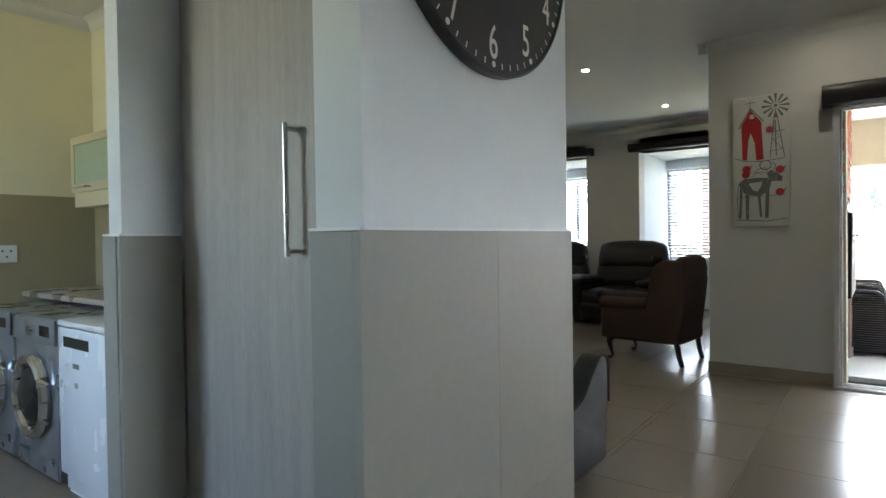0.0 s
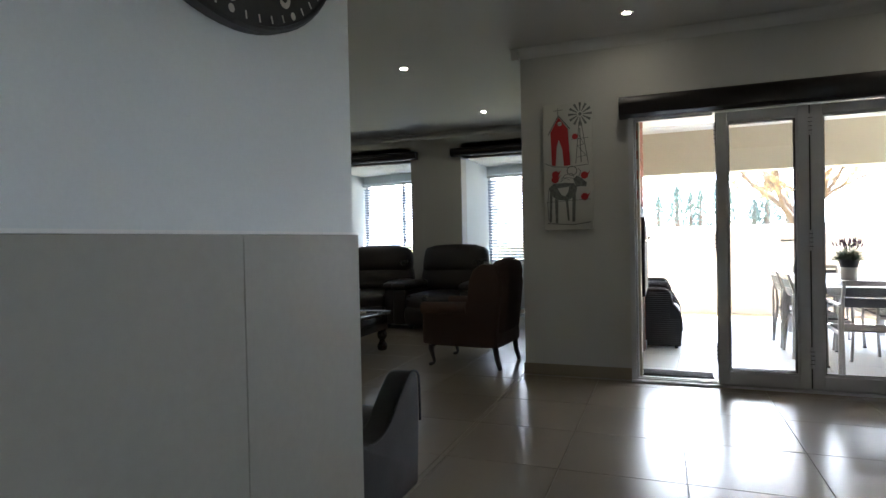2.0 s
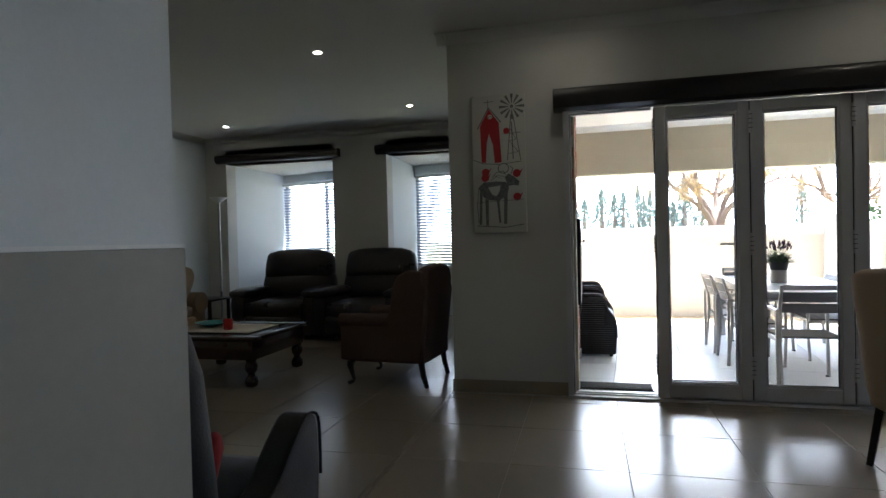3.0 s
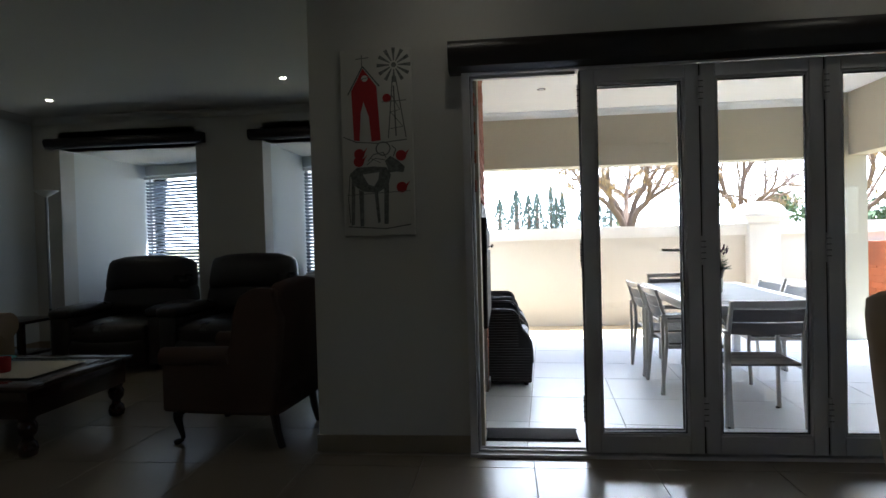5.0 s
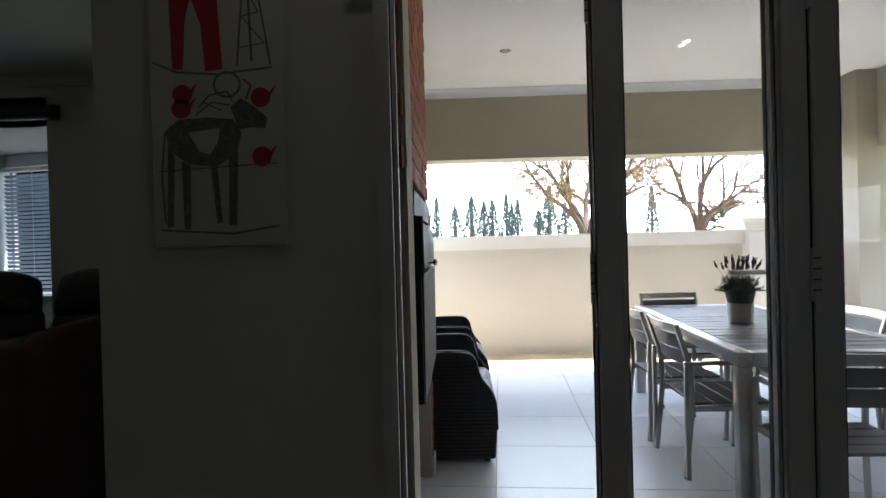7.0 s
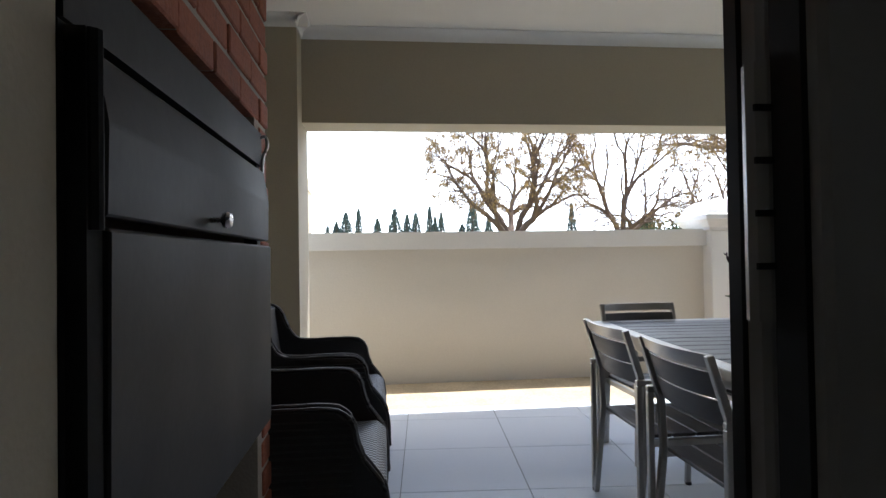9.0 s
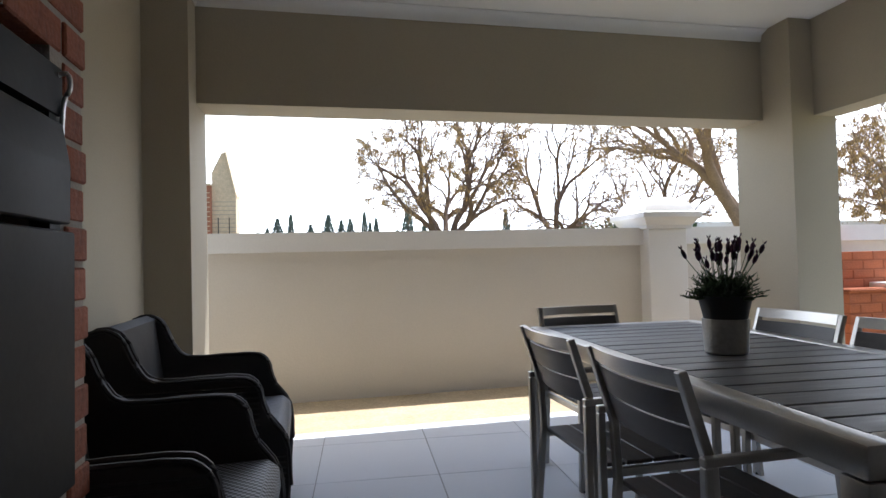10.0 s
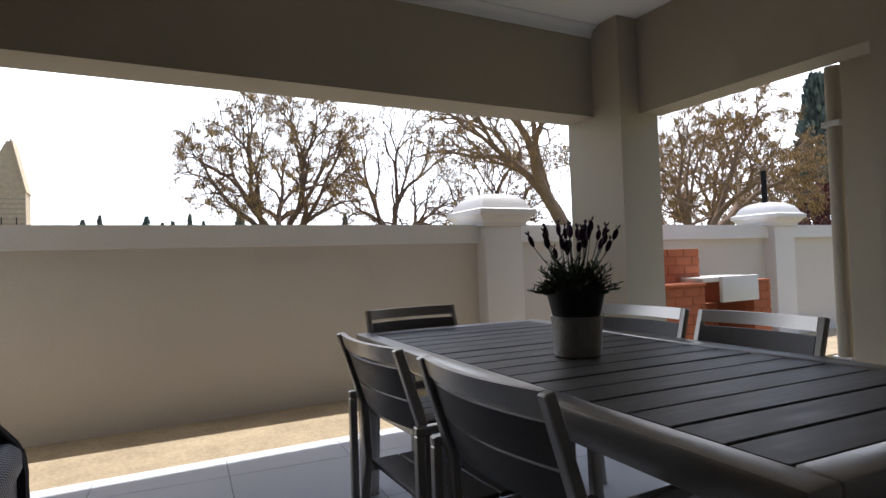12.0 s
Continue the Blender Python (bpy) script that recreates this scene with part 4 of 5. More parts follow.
for s in (-1, 1):
    part("side_rail", soft(boxes((s * TW - 0.075 * (s > 0), -TL, 0.675, s * TW + 0.075 * (s < 0), TL, 0.748)), 2, 0.010), ALU_FRAME, tb, "brushed aluminium table edge", smooth=30)
    part("end_rail", soft(boxes((-TW + 0.0755, s * TL - 0.075 * (s > 0), 0.675, TW - 0.0755, s * TL + 0.075 * (s < 0), 0.748)), 2, 0.008), ALU_FRAME, tb, smooth=30)
    for t in (-1, 1):
        part("leg", box(s * (TW - 0.035) - 0.035, t * (TL - 0.035) - 0.035, 0.018, s * (TW - 0.035) + 0.035, t * (TL - 0.035) + 0.035, 0.674, 0.006), ALU_FRAME, tb, smooth=30)
slat_me = mesh_of("slat", box(-TW + 0.078, -0.0545, 0.722, TW - 0.078, 0.0545, 0.7445, 0.003, 1), SLAT)
for k in range(17):
    o = new("slat", slat_me)
    o.parent = tb
    o.location = (0, -TL + 0.078 + 0.0555 + k * (2 * TL - 0.156) / 17, random.uniform(-0.0008, 0.0008))
part("under_bearer", boxes((-0.02, -TL + 0.08, 0.69, 0.02, TL - 0.08, 0.7215)), ALU_FRAME, tb, smooth=0)

# lavender in a zinc pot
pl = thing("potted_lavender", pose(1.805, 7.735, 0.7275), "flowering lavender in a galvanised zinc pot on the table", "potted plant")
part("zinc_pot", lathe([(0.072, 0.0), (0.076, 0.004), (0.080, 0.06), (0.083, 0.125), (0.084, 0.13), (0.079, 0.13), (0.076, 0.11), (0.072, 0.108)], 32), ZINC, pl, "dimpled galvanised zinc pot")
part("inner_pot", lathe([(0.070, 0.10), (0.078, 0.135), (0.094, 0.205), (0.098, 0.215), (0.090, 0.215), (0.086, 0.195)], 28), POT, pl, "black plastic nursery pot")
rng = random.Random(4)
fol = bmesh.new()
stems = bmesh.new()
flo = bmesh.new()


def leaf_quad(bm, p, d, ln, w, r):
    d = d.normalized()
    s = d.cross(Vector((r.uniform(-1, 1), r.uniform(-1, 1), r.uniform(-1, 1)))).normalized() * w
    bm.faces.new([bm.verts.new(p), bm.verts.new(p + d * ln * 0.5 + s), bm.verts.new(p + d * ln), bm.verts.new(p + d * ln * 0.5 - s)])


for k in range(150):
    a, e = rng.uniform(0, 6.283), rng.uniform(0.25, 1.45)
    base = Vector((0.06 * math.cos(a) * rng.random(), 0.06 * math.sin(a) * rng.random(), 0.20))
    d = Vector((math.cos(a) * math.cos(e), math.sin(a) * math.cos(e), math.sin(e)))
    ln = rng.uniform(0.08, 0.14)
    tip = base + d * ln * (0.75 + 0.25 * math.sin(e)) + Vector((0, 0, -0.02))
    tube(stems, [base, tip], [0.0018, 0.001], 3, cap=False)
    for j in range(14):
        t = rng.uniform(0.25, 1.0)
        p = base.lerp(tip, t)
        q = rng.uniform(0, 6.283)
        leaf_quad(fol, p, d * 0.7 + Vector((math.cos(q), math.sin(q), 0.2)) * 0.8, rng.uniform(0.02, 0.036), 0.0026, rng)
for k in range(34):
    a, e = rng.uniform(0, 6.283), rng.uniform(0.8, 1.52)
    d = Vector((math.cos(a) * math.cos(e), math.sin(a) * math.cos(e), math.sin(e)))
    base = Vector((0.03 * math.cos(a), 0.03 * math.sin(a), 0.25))
    tip = base + d * rng.uniform(0.09, 0.165)
    bend = Vector((0, 0, 0.015))
    tube(stems, spline([base, base.lerp(tip, 0.5) - bend, tip], 3), 0.0015, 4, cap=False)
    up = (d + Vector((0, 0, 0.9))).normalized()
    h = rng.uniform(0.028, 0.042)
    tube(flo, [tip, tip + up * h * 0.3, tip + up * h * 0.7, tip + up * h], [0.004, 0.0085, 0.0085, 0.003], 6)
    for j in range(4):
        q = rng.uniform(0, 6.283)
        leaf_quad(flo, tip + up * h * 0.95, up + 0.5 * Vector((math.cos(q), math.sin(q), 0)), 0.02, 0.0035, rng)
tagged(part("foliage", fol, LEAF, pl, "fine grey-green lavender leaves", smooth=0), kind="stuff")
part("stem", stems, LEAF, pl, smooth=0)
tagged(part("flower_mass", flo, FLOWER, pl, "dark purple flower spikes", smooth=0), kind="stuff")

# black rattan armchairs, facing +x
WEAVE = mat("black_white_woven_seat", (0.20, 0.21, 0.24), 0.6, vary=0.2, bump=0.2)


def weave_pattern():
    n, l = WEAVE.node_tree.nodes, WEAVE.node_tree.links
    bs = n["Principled BSDF"]
    co = n.new("ShaderNodeTexCoord")
    ck = n.new("ShaderNodeTexChecker")
    ck.inputs["Scale"].default_value = 75
    ck.inputs[1].default_value = (0.012, 0.012, 0.013, 1)
    ck.inputs[2].default_value = (0.28, 0.29, 0.32, 1)
    l.new(co.outputs["Object"], ck.inputs[0])
    l.new(ck.outputs[0], bs.inputs["Base Color"])


weave_pattern()
SIDE = [(-0.36, 0.03), (-0.37, 0.45), (-0.385, 0.80), (-0.36, 0.855), (-0.30, 0.865), (-0.245, 0.83), (-0.205, 0.74), (-0.165, 0.675), (-0.10, 0.65), (0.10, 0.652), (0.215, 0.645), (0.262, 0.60), (0.275, 0.54), (0.30, 0.48), (0.345, 0.42), (0.372, 0.35), (0.378, 0.20), (0.365, 0.03)]


def rattan_chair(m):
    c = thing("rattan_armchair", m, "black woven rattan armchair with curved arms against the patio wall", "armchair", "rattan armchairs")
    W = 0.36
    for s in (-1, 1):
        lo, hi = (W - 0.055, W) if s > 0 else (-W, -W + 0.055)
        part("arm_panel", soft(extrude_profile(SIDE, lo, hi, "y"), 1, 0.008), RATTAN, c, "woven rattan side and arm", smooth=30)
        rim = spline([(x, (lo + hi) / 2 + s * 0.018, z) for x, z in SIDE[1:-1]], 3)
        part("braided_rim", tube(bmesh.new(), rim, [0.0075 + 0.0015 * (i % 2) for i in range(len(rim))], 6), RATTAN, c, "braided rattan edge")
        rim = spline([(x * 0.995, (lo + hi) / 2 - s * 0.02, z + 0.004) for x, z in SIDE[1:-1]], 3)
        part("braided_rim", tube(bmesh.new(), rim, [0.0075 + 0.0015 * (i % 2) for i in range(len(rim))], 6), RATTAN, c)
    back = extrude_profile([(-0.375, 0.03), (-0.385, 0.78), (-0.36, 0.86), (-0.31, 0.872), (-0.275, 0.85), (-0.225, 0.45), (-0.25, 0.03)], -W + 0.0555, W - 0.0555, "y")
    part("backrest", back, RATTAN, c, "woven black rattan backrest", smooth=30)
    part("seat", soft(extrude_profile([(-0.24, 0.30), (0.335, 0.30), (0.372, 0.33), (0.368, 0.40), (0.33, 0.432), (-0.22, 0.42)], -W + 0.0555, W - 0.0555, "y"), 1, 0.006), WEAVE, c, "woven black and white rattan seat", smooth=30)
    part("front_apron", boxes((0.33, -W + 0.056, 0.03, 0.352, W - 0.056, 0.299)), WEAVE, c, smooth=0)
    bm = bmesh.new()
    for k in range(26):   # horizontal strands on the outer sides
        z0 = 0.05 + k * 0.0225
        xf = 0.37 if z0 < 0.34 else 0.27
        for y in (-W, W):
            tube(bm, [(-0.36, y, z0), (xf - 0.01, y, z0)], 0.0045, 4, cap=False)
    tagged(part("weave_strand", bm, RATTAN, c, smooth=0), kind="stuff")
    for x in (-0.32, 0.32):
        for y in (-0.30, 0.30):
            part("foot", lathe([(0.018, 0.0), (0.02, 0.03)], 8, x, y), ALU_DARK, c)
    return c


rc = rattan_chair(pose(-0.215, 8.63, 0, 0, 0, 1.5))
copy_thing(rc, pose(-0.215, 7.615, 0, 0, 0, 0))


def downlight(x, y, z, lit, group):
    d = thing("downlight", pose(x, y, z), "small round recessed ceiling downlight" + (", lit" if lit else ", off"), "downlight", group)
    part("ring", lathe([(0.030, -0.001), (0.030, -0.006), (0.042, -0.005), (0.046, -0.001)], 20), CHROME if not lit else WHITE_PLASTIC, d)
    part("lens", lathe([(0.0295, -0.0005), (0.0295, -0.004)], 16), LAMP_ON if lit else STEEL, d)


for x, y in ((0.37, 8.45), (2.45, 8.45)):
    downlight(x, y, PZ, False, "patio downlights")
for x, y in ((-2.38, 5.77), (-0.25, 5.18), (-2.22, 7.96), (-5.04, 8.29), (-5.05, 5.95), (1.9, 5.2), (-2.4, 3.7), (-5.0, 3.8), (1.9, 2.6)):
    downlight(x, y, CZ, True, "living room downlights")

# ---- living room ----
def cushion(x0, y0, z0, x1, y1, z1, r=0.05, puff=0.02, cuts=5, seed=1):
    """An upholstered block with rounded edges and slightly swollen faces."""
    bm = bmesh.new()
    cube(bm, x0, y0, z0, x1, y1, z1)
    bmesh.ops.subdivide_edges(bm, edges=bm.edges[:], cuts=cuts, use_grid_fill=True)
    c = Vector(((x0 + x1) / 2, (y0 + y1) / 2, (z0 + z1) / 2))
    h = Vector(((x1 - x0) / 2, (y1 - y0) / 2, (z1 - z0) / 2))
    for v in bm.verts:
        u = Vector(((v.co[i] - c[i]) / h[i] for i in range(3)))
        inner = Vector((max(-h[i] + r, min(h[i] - r, v.co[i] - c[i])) for i in range(3)))
        off = (v.co - c) - inner
        if off.length > 1e-6:
            off = off.normalized() * r
        p = inner + off
        for i in range(3):
            j, k = (i + 1) % 3, (i + 2) % 3
            if abs(u[i]) > 0.99:
                p[i] += math.copysign(puff, u[i]) * (1 - u[j] ** 2) * (1 - u[k] ** 2)
        w = noise.noise(v.co * 6 + Vector((seed, 0, 0))) * 0.006
        v.co = c + p * (1 + w)
    return bm


def tilt(bm, pivot, deg, axis='X'):
    bmesh.ops.transform(bm, matrix=Matrix.Translation(pivot) @ Matrix.Rotation(radians(deg), 4, axis) @ Matrix.Translation(-Vector(pivot)), verts=bm.verts[:])
    return bm


def recliner(m, label):
    """Faces -y; its back at +y."""
    c = thing("leather_recliner", m, label, "recliner", "leather recliners")
    W = 0.62
    part("base", cushion(-W + 0.2, -0.40, 0.04, W - 0.2, 0.42, 0.30, 0.03, 0.0), LEATHER, c)
    part("seat", cushion(-W + 0.21, -0.50, 0.26, W - 0.21, 0.28, 0.50, 0.07, 0.03), LEATHER, c, "padded leather seat")
    part("footrest", cushion(-W + 0.22, -0.52, 0.08, W - 0.22, -0.42, 0.33, 0.04, 0.02), LEATHER, c)
    for s in (-1, 1):
        x0, x1 = sorted((s * W, s * (W - 0.22)))
        part("armrest", cushion(x0, -0.48, 0.06, x1, 0.36, 0.57, 0.05, 0.015), LEATHER, c, "padded leather armrest")
        part("arm_pad", cushion(x0 - 0.015, -0.50, 0.54, x1 + 0.015, 0.30, 0.66, 0.055, 0.015), LEATHER, c)
    lb = tilt(cushion(-0.54, 0.20, 0.44, 0.54, 0.46, 0.88, 0.09, 0.03), (0, 0.3, 0.45), -10)
    ub = tilt(cushion(-0.53, 0.17, 0.74, 0.53, 0.44, 1.15, 0.09, 0.03), (0, 0.3, 0.45), -10)
    for bm in (lb, ub):
        for v in bm.verts:
            v.co.x *= 1.0 - 0.16 * max(0.0, v.co.z - 0.5)
    part("lower_back", lb, LEATHER, c, "padded leather back")
    part("headrest", ub, LEATHER, c, "padded leather headrest")
    bm = bmesh.new()
    for x in (-0.22, 0.0, 0.22):
        bmesh.ops.create_uvsphere(bm, u_segments=8, v_segments=5, radius=0.014, matrix=Matrix.Translation((x, 0.205, 0.80)))
    part("button", tilt(bm, (0, 0.3, 0.45), -10), LEATHER, c)
    for x in (-0.4, 0.4):
        for y in (-0.3, 0.3):
            part("foot", lathe([(0.025, 0.0), (0.028, 0.05)], 10, x, y), DARK_WOOD, c)
    return c


r1 = recliner(pose(-4.13, 8.30, 0, 0, 0, 3), "dark brown leather recliner armchair with padded arms")
copy_thing(r1, pose(-2.92, 8.26, 0, 0, 0, -4))


def cabriole(bm, x, y, dx, dy, h, r=0.03):
    pts = [(x, y, h), (x + dx * 0.028, y + dy * 0.028, h * 0.75), (x + dx * 0.012, y + dy * 0.012, h * 0.4), (x, y, h * 0.15), (x + dx * 0.03, y + dy * 0.03, 0.012), (x + dx * 0.045, y + dy * 0.045, 0.0)]
    return tube(bm, spline(pts, 4), [r * k for k in [1.15, 1.2, 1.2, 1.1, 1.0, 0.9, 0.8, 0.72, 0.66, 0.6, 0.56, 0.52, 0.5, 0.5, 0.52, 0.6, 0.72, 0.8, 0.82, 0.75, 0.6]], 10)


wing = thing("wingback_armchair", pose(-1.79, 6.08, 0, 0, 0, -5), "brown upholstered wingback armchair with dark cabriole legs", "armchair")
# faces -x
part("seat_frame", cushion(-0.38, -0.33, 0.20, 0.36, 0.33, 0.36, 0.03, 0.0), BROWN_FABRIC, wing)
part("seat_cushion", cushion(-0.40, -0.24, 0.34, 0.22, 0.24, 0.47, 0.05, 0.02), BROWN_FABRIC, wing, "plump brown seat cushion")
part("backrest", tilt(cushion(0.20, -0.30, 0.30, 0.36, 0.30, 1.02, 0.07, 0.03, 7), (0.28, 0, 0.3), 6, 'Y'), BROWN_FABRIC, wing, "rounded brown upholstered back")
for s in (-1, 1):
    y0, y1 = sorted((s * 0.355, s * 0.255))
    arm = [(-0.42, 0.22), (-0.42, 0.54), (-0.40, 0.585), (-0.34, 0.60), (0.02, 0.60), (0.06, 0.66), (0.08, 0.84), (0.13, 0.95), (0.22, 1.00), (0.36, 0.99), (0.40, 0.80), (0.36, 0.45), (0.33, 0.22)]
    part("wing", soft(extrude_profile([(a, b) for a, b in arm], y0, y1, "y"), 3, 0.022), BROWN_FABRIC, wing, "brown upholstered wing and arm", smooth=60)
    roll = tube(bmesh.new(), [(-0.425, s * 0.315, 0.565), (0.05, s * 0.315, 0.575)], 0.062, 14)
    part("arm_roll", roll, BROWN_FABRIC, wing)
    part("front_leg", cabriole(bmesh.new(), -0.33, s * 0.28, -1, s * 0.3, 0.23), DARK_WOOD, wing, "dark wooden cabriole leg")
    part("back_leg", tube(bmesh.new(), [(0.31, s * 0.28, 0.23), (0.33, s * 0.28, 0.10), (0.36, s * 0.28, 0.0)], [0.03, 0.026, 0.022], 8), DARK_WOOD, wing)

ct = thing("coffee_table", pose(-3.44, 5.98, 0), "low dark mahogany coffee table with glass top and turned feet", "table")
HX, HY = 0.53, 0.50
part("top_frame", soft(boxes((-HX, -HY, 0.415, HX, -HY + 0.13, 0.45), (-HX, HY - 0.13, 0.415, HX, HY, 0.45), (-HX, -HY + 0.1305, 0.415, -HX + 0.13, HY - 0.1305, 0.45), (HX - 0.13, -HY + 0.1305, 0.415, HX, HY - 0.1305, 0.45)), 2, 0.008), TABLE_WOOD, ct, smooth=30)
part("glass_top", boxes((-HX + 0.131, -HY + 0.131, 0.436, HX - 0.131, HY - 0.131, 0.444)), DARK_GLASS, ct, "dark glass inset", smooth=0)
part("apron", soft(boxes((-HX + 0.04, -HY + 0.04, 0.24, HX - 0.04, HY - 0.04, 0.414)), 2, 0.012), TABLE_WOOD, ct, "deep carved apron", smooth=30)
for s in (-1, 1):
    for t in (-1, 1):
        part("leg", lathe([(0.028, 0.0), (0.05, 0.012), (0.058, 0.045), (0.05, 0.08), (0.032, 0.10), (0.03, 0.12), (0.052, 0.15), (0.056, 0.19), (0.042, 0.22), (0.05, 0.24)], 16, s * (HX - 0.09), t * (HY - 0.09)), TABLE_WOOD, ct, "turned wooden bun foot")
run = solid("table_runner", box(-3.98, 5.70, 0.4505, -3.10, 6.22, 0.4555, 0.001, 1), CREAM, "cream cloth runner on the coffee table", "cloth")
pt = thing("shallow_bowl", pose(-3.72, 6.05, 0.456), "teal glazed shallow dish on the coffee table", "dish")
part("dish", lathe([(0.05, 0.0), (0.10, 0.012), (0.17, 0.038), (0.175, 0.042), (0.16, 0.036), (0.09, 0.016), (0.02, 0.012)], 28), TEAL, pt)
for x, y in ((-3.42, 5.86), (-3.95, 5.83)):
    cg = thing("candle_glass", pose(x, y, 0.456), "red glass candle holder on the coffee table", "candle", "candle glasses")
    part("glass_cup", lathe([(0.035, 0.0), (0.042, 0.01), (0.045, 0.10), (0.041, 0.10), (0.038, 0.07)], 18), CANDLE, cg)

# sofa with a patterned throw by the west wall, facing +x
sofa = thing("sofa", pose(-5.45, 6.75, 0), "tan fabric sofa with rolled arms", "sofa")
part("base", cushion(-0.45, -0.95, 0.05, 0.42, 0.95, 0.36, 0.04, 0.0), SOFA_FABRIC, sofa)
part("backrest", cushion(-0.50, -0.92, 0.30, -0.22, 0.92, 0.90, 0.09, 0.03, 6), SOFA_FABRIC, sofa)
for y0 in (-0.70, 0.01):
    part("seat_cushion", cushion(-0.25, y0, 0.34, 0.45, y0 + 0.69, 0.50, 0.06, 0.03), SOFA_FABRIC, sofa)
for s in (-1, 1):
    part("arm", tube(bmesh.new(), [(-0.45, s * 0.86, 0.52), (0.44, s * 0.86, 0.52)], 0.13, 18), SOFA_FABRIC, sofa, "rolled sofa arm")
    part("arm_side", cushion(-0.44, s * 0.86 - 0.11, 0.06, 0.42, s * 0.86 + 0.11, 0.52, 0.04, 0.01), SOFA_FABRIC, sofa)
thr = thing("throw_blanket", pose(-5.45, 6.55, 0), "cream throw with black printed bands over the sofa", "throw")
line = [(-0.52, 0.70), (-0.525, 0.86), (-0.46, 0.93), (-0.36, 0.935), (-0.24, 0.90), (-0.19, 0.75), (-0.175, 0.56), (-0.05, 0.545), (0.2, 0.55), (0.46, 0.53), (0.505, 0.45), (0.50, 0.33)]


def sheet(y0, y1, lift, t0=0.0, t1=1.0):
    pts = spline([(x, 0, z) for x, z in line], 5)
    n = len(pts) - 1
    pts = pts[int(t0 * n):int(t1 * n) + 1]
    bm = bmesh.new()
    rows = []
    for i, p in enumerate(pts):
        d = (pts[min(i + 1, len(pts) - 1)] - pts[max(i - 1, 0)]).normalized()
        nn = Vector((-d.z, 0, d.x))
        rows.append([(bm.verts.new(p + nn * lift + Vector((0, y, 0))), bm.verts.new(p + nn * (lift - 0.004) + Vector((0, y, 0)))) for y in (y0, y1)])
    for a, b in zip(rows, rows[1:]):
        bm.faces.new((a[0][0], a[1][0], b[1][0], b[0][0]))
        bm.faces.new((a[0][1], b[0][1], b[1][1], a[1][1]))
        bm.faces.new((a[0][0], b[0][0], b[0][1], a[0][1]))
        bm.faces.new((a[1][0], a[1][1], b[1][1], b[1][0]))
    bmesh.ops.recalc_face_normals(bm, faces=bm.faces[:])
    return bm


part("cloth", sheet(-0.62, 0.55, 0.012), CREAM, thr)
for t in (0.26, 0.40, 0.62, 0.80):
    for k in range(7):
        y = -0.55 + k * 0.155
        part("printed_motif", sheet(y, y + 0.115, 0.0145, t, t + 0.065), BLACK, thr)
        part("printed_motif", sheet(y + 0.035, y + 0.08, 0.0165, t + 0.02, t + 0.045), CREAM, thr)
pil = solid("scatter_cushion", tilt(cushion(-0.08, -0.22, -0.22, 0.08, 0.22, 0.22, 0.07, 0.05), (0, 0, 0), 22, 'Y'), SOFA_FABRIC, "tan scatter cushion leaning on the sofa", "cushion")
pil.matrix_basis = pose(-5.13, 7.32, 0.74, 0, 0, 12)

st = thing("side_table", pose(-5.25, 8.02, 0), "dark wooden side table in the corner", "table")
part("top", box(-0.25, -0.25, 0.50, 0.25, 0.25, 0.53, 0.006), TABLE_WOOD, st)
for s in (-1, 1):
    for t in (-1, 1):
        part("leg", box(s * 0.21 - 0.02, t * 0.21 - 0.02, 0.0, s * 0.21 + 0.02, t * 0.21 + 0.02, 0.4995, 0.004), TABLE_WOOD, st)
part("shelf", box(-0.21, -0.21, 0.16, 0.21, 0.21, 0.18, 0.003), TABLE_WOOD, st)
fl = thing("floor_lamp", pose(-5.52, 8.76, 0), "slim grey uplighter floor lamp with a white bowl shade", "floor lamp")
part("base", lathe([(0.13, 0.0), (0.13, 0.015), (0.03, 0.03)], 24), SILVER, fl)
part("pole", tube(bmesh.new(), [(0, 0, 0.02), (0, 0, 1.93)], 0.017, 12), SILVER, fl)
part("shade", lathe([(0.02, 1.90), (0.06, 1.925), (0.13, 1.975), (0.135, 1.98), (0.12, 1.972), (0.03, 1.93)], 28), WHITE_PLASTIC, fl, "white bowl shade")

# charcoal leather chair behind the clock wall, facing +x
gc = thing("leather_tub_chair", pose(-1.50, 2.70, 0, 0, 0, 90), "charcoal leather armchair with curved scroll arms", "armchair")
part("seat", cushion(-0.30, -0.24, 0.14, 0.38, 0.24, 0.44, 0.06, 0.02), LEATHER_GREY, gc)
part("backrest", tilt(cushion(-0.44, -0.43, 0.10, -0.24, 0.38, 1.06, 0.09, 0.03, 6), (-0.3, 0, 0.2), -5, 'Y'), LEATHER_GREY, gc)
for s in (-1, 1):
    y0, y1 = sorted((s * 0.36, s * 0.24))
    prof = [(-0.36, 0.05), (-0.36, 0.52), (-0.10, 0.40), (0.08, 0.42), (0.20, 0.52), (0.31, 0.60), (0.38, 0.60), (0.42, 0.55), (0.425, 0.35), (0.40, 0.05)]
    part("arm", soft(extrude_profile([(p.x, p.z) for p in spline([(a, 0, b) for a, b in prof], 3)], y0, y1, "y"), 2, 0.018), LEATHER_GREY, gc, "curved leather arm with piped edge", smooth=60)
    part("piping", tube(bmesh.new(), spline([(a, s * 0.30 + s * 0.062, b + 0.002) for a, b in prof[1:-1]], 4), 0.006, 6), LEATHER_GREY, gc)
for x in (-0.30, 0.34):
    for y in (-0.26, 0.26):
        part("foot", lathe([(0.02, 0.0), (0.026, 0.06)], 10, x, y), DARK_WOOD, gc)
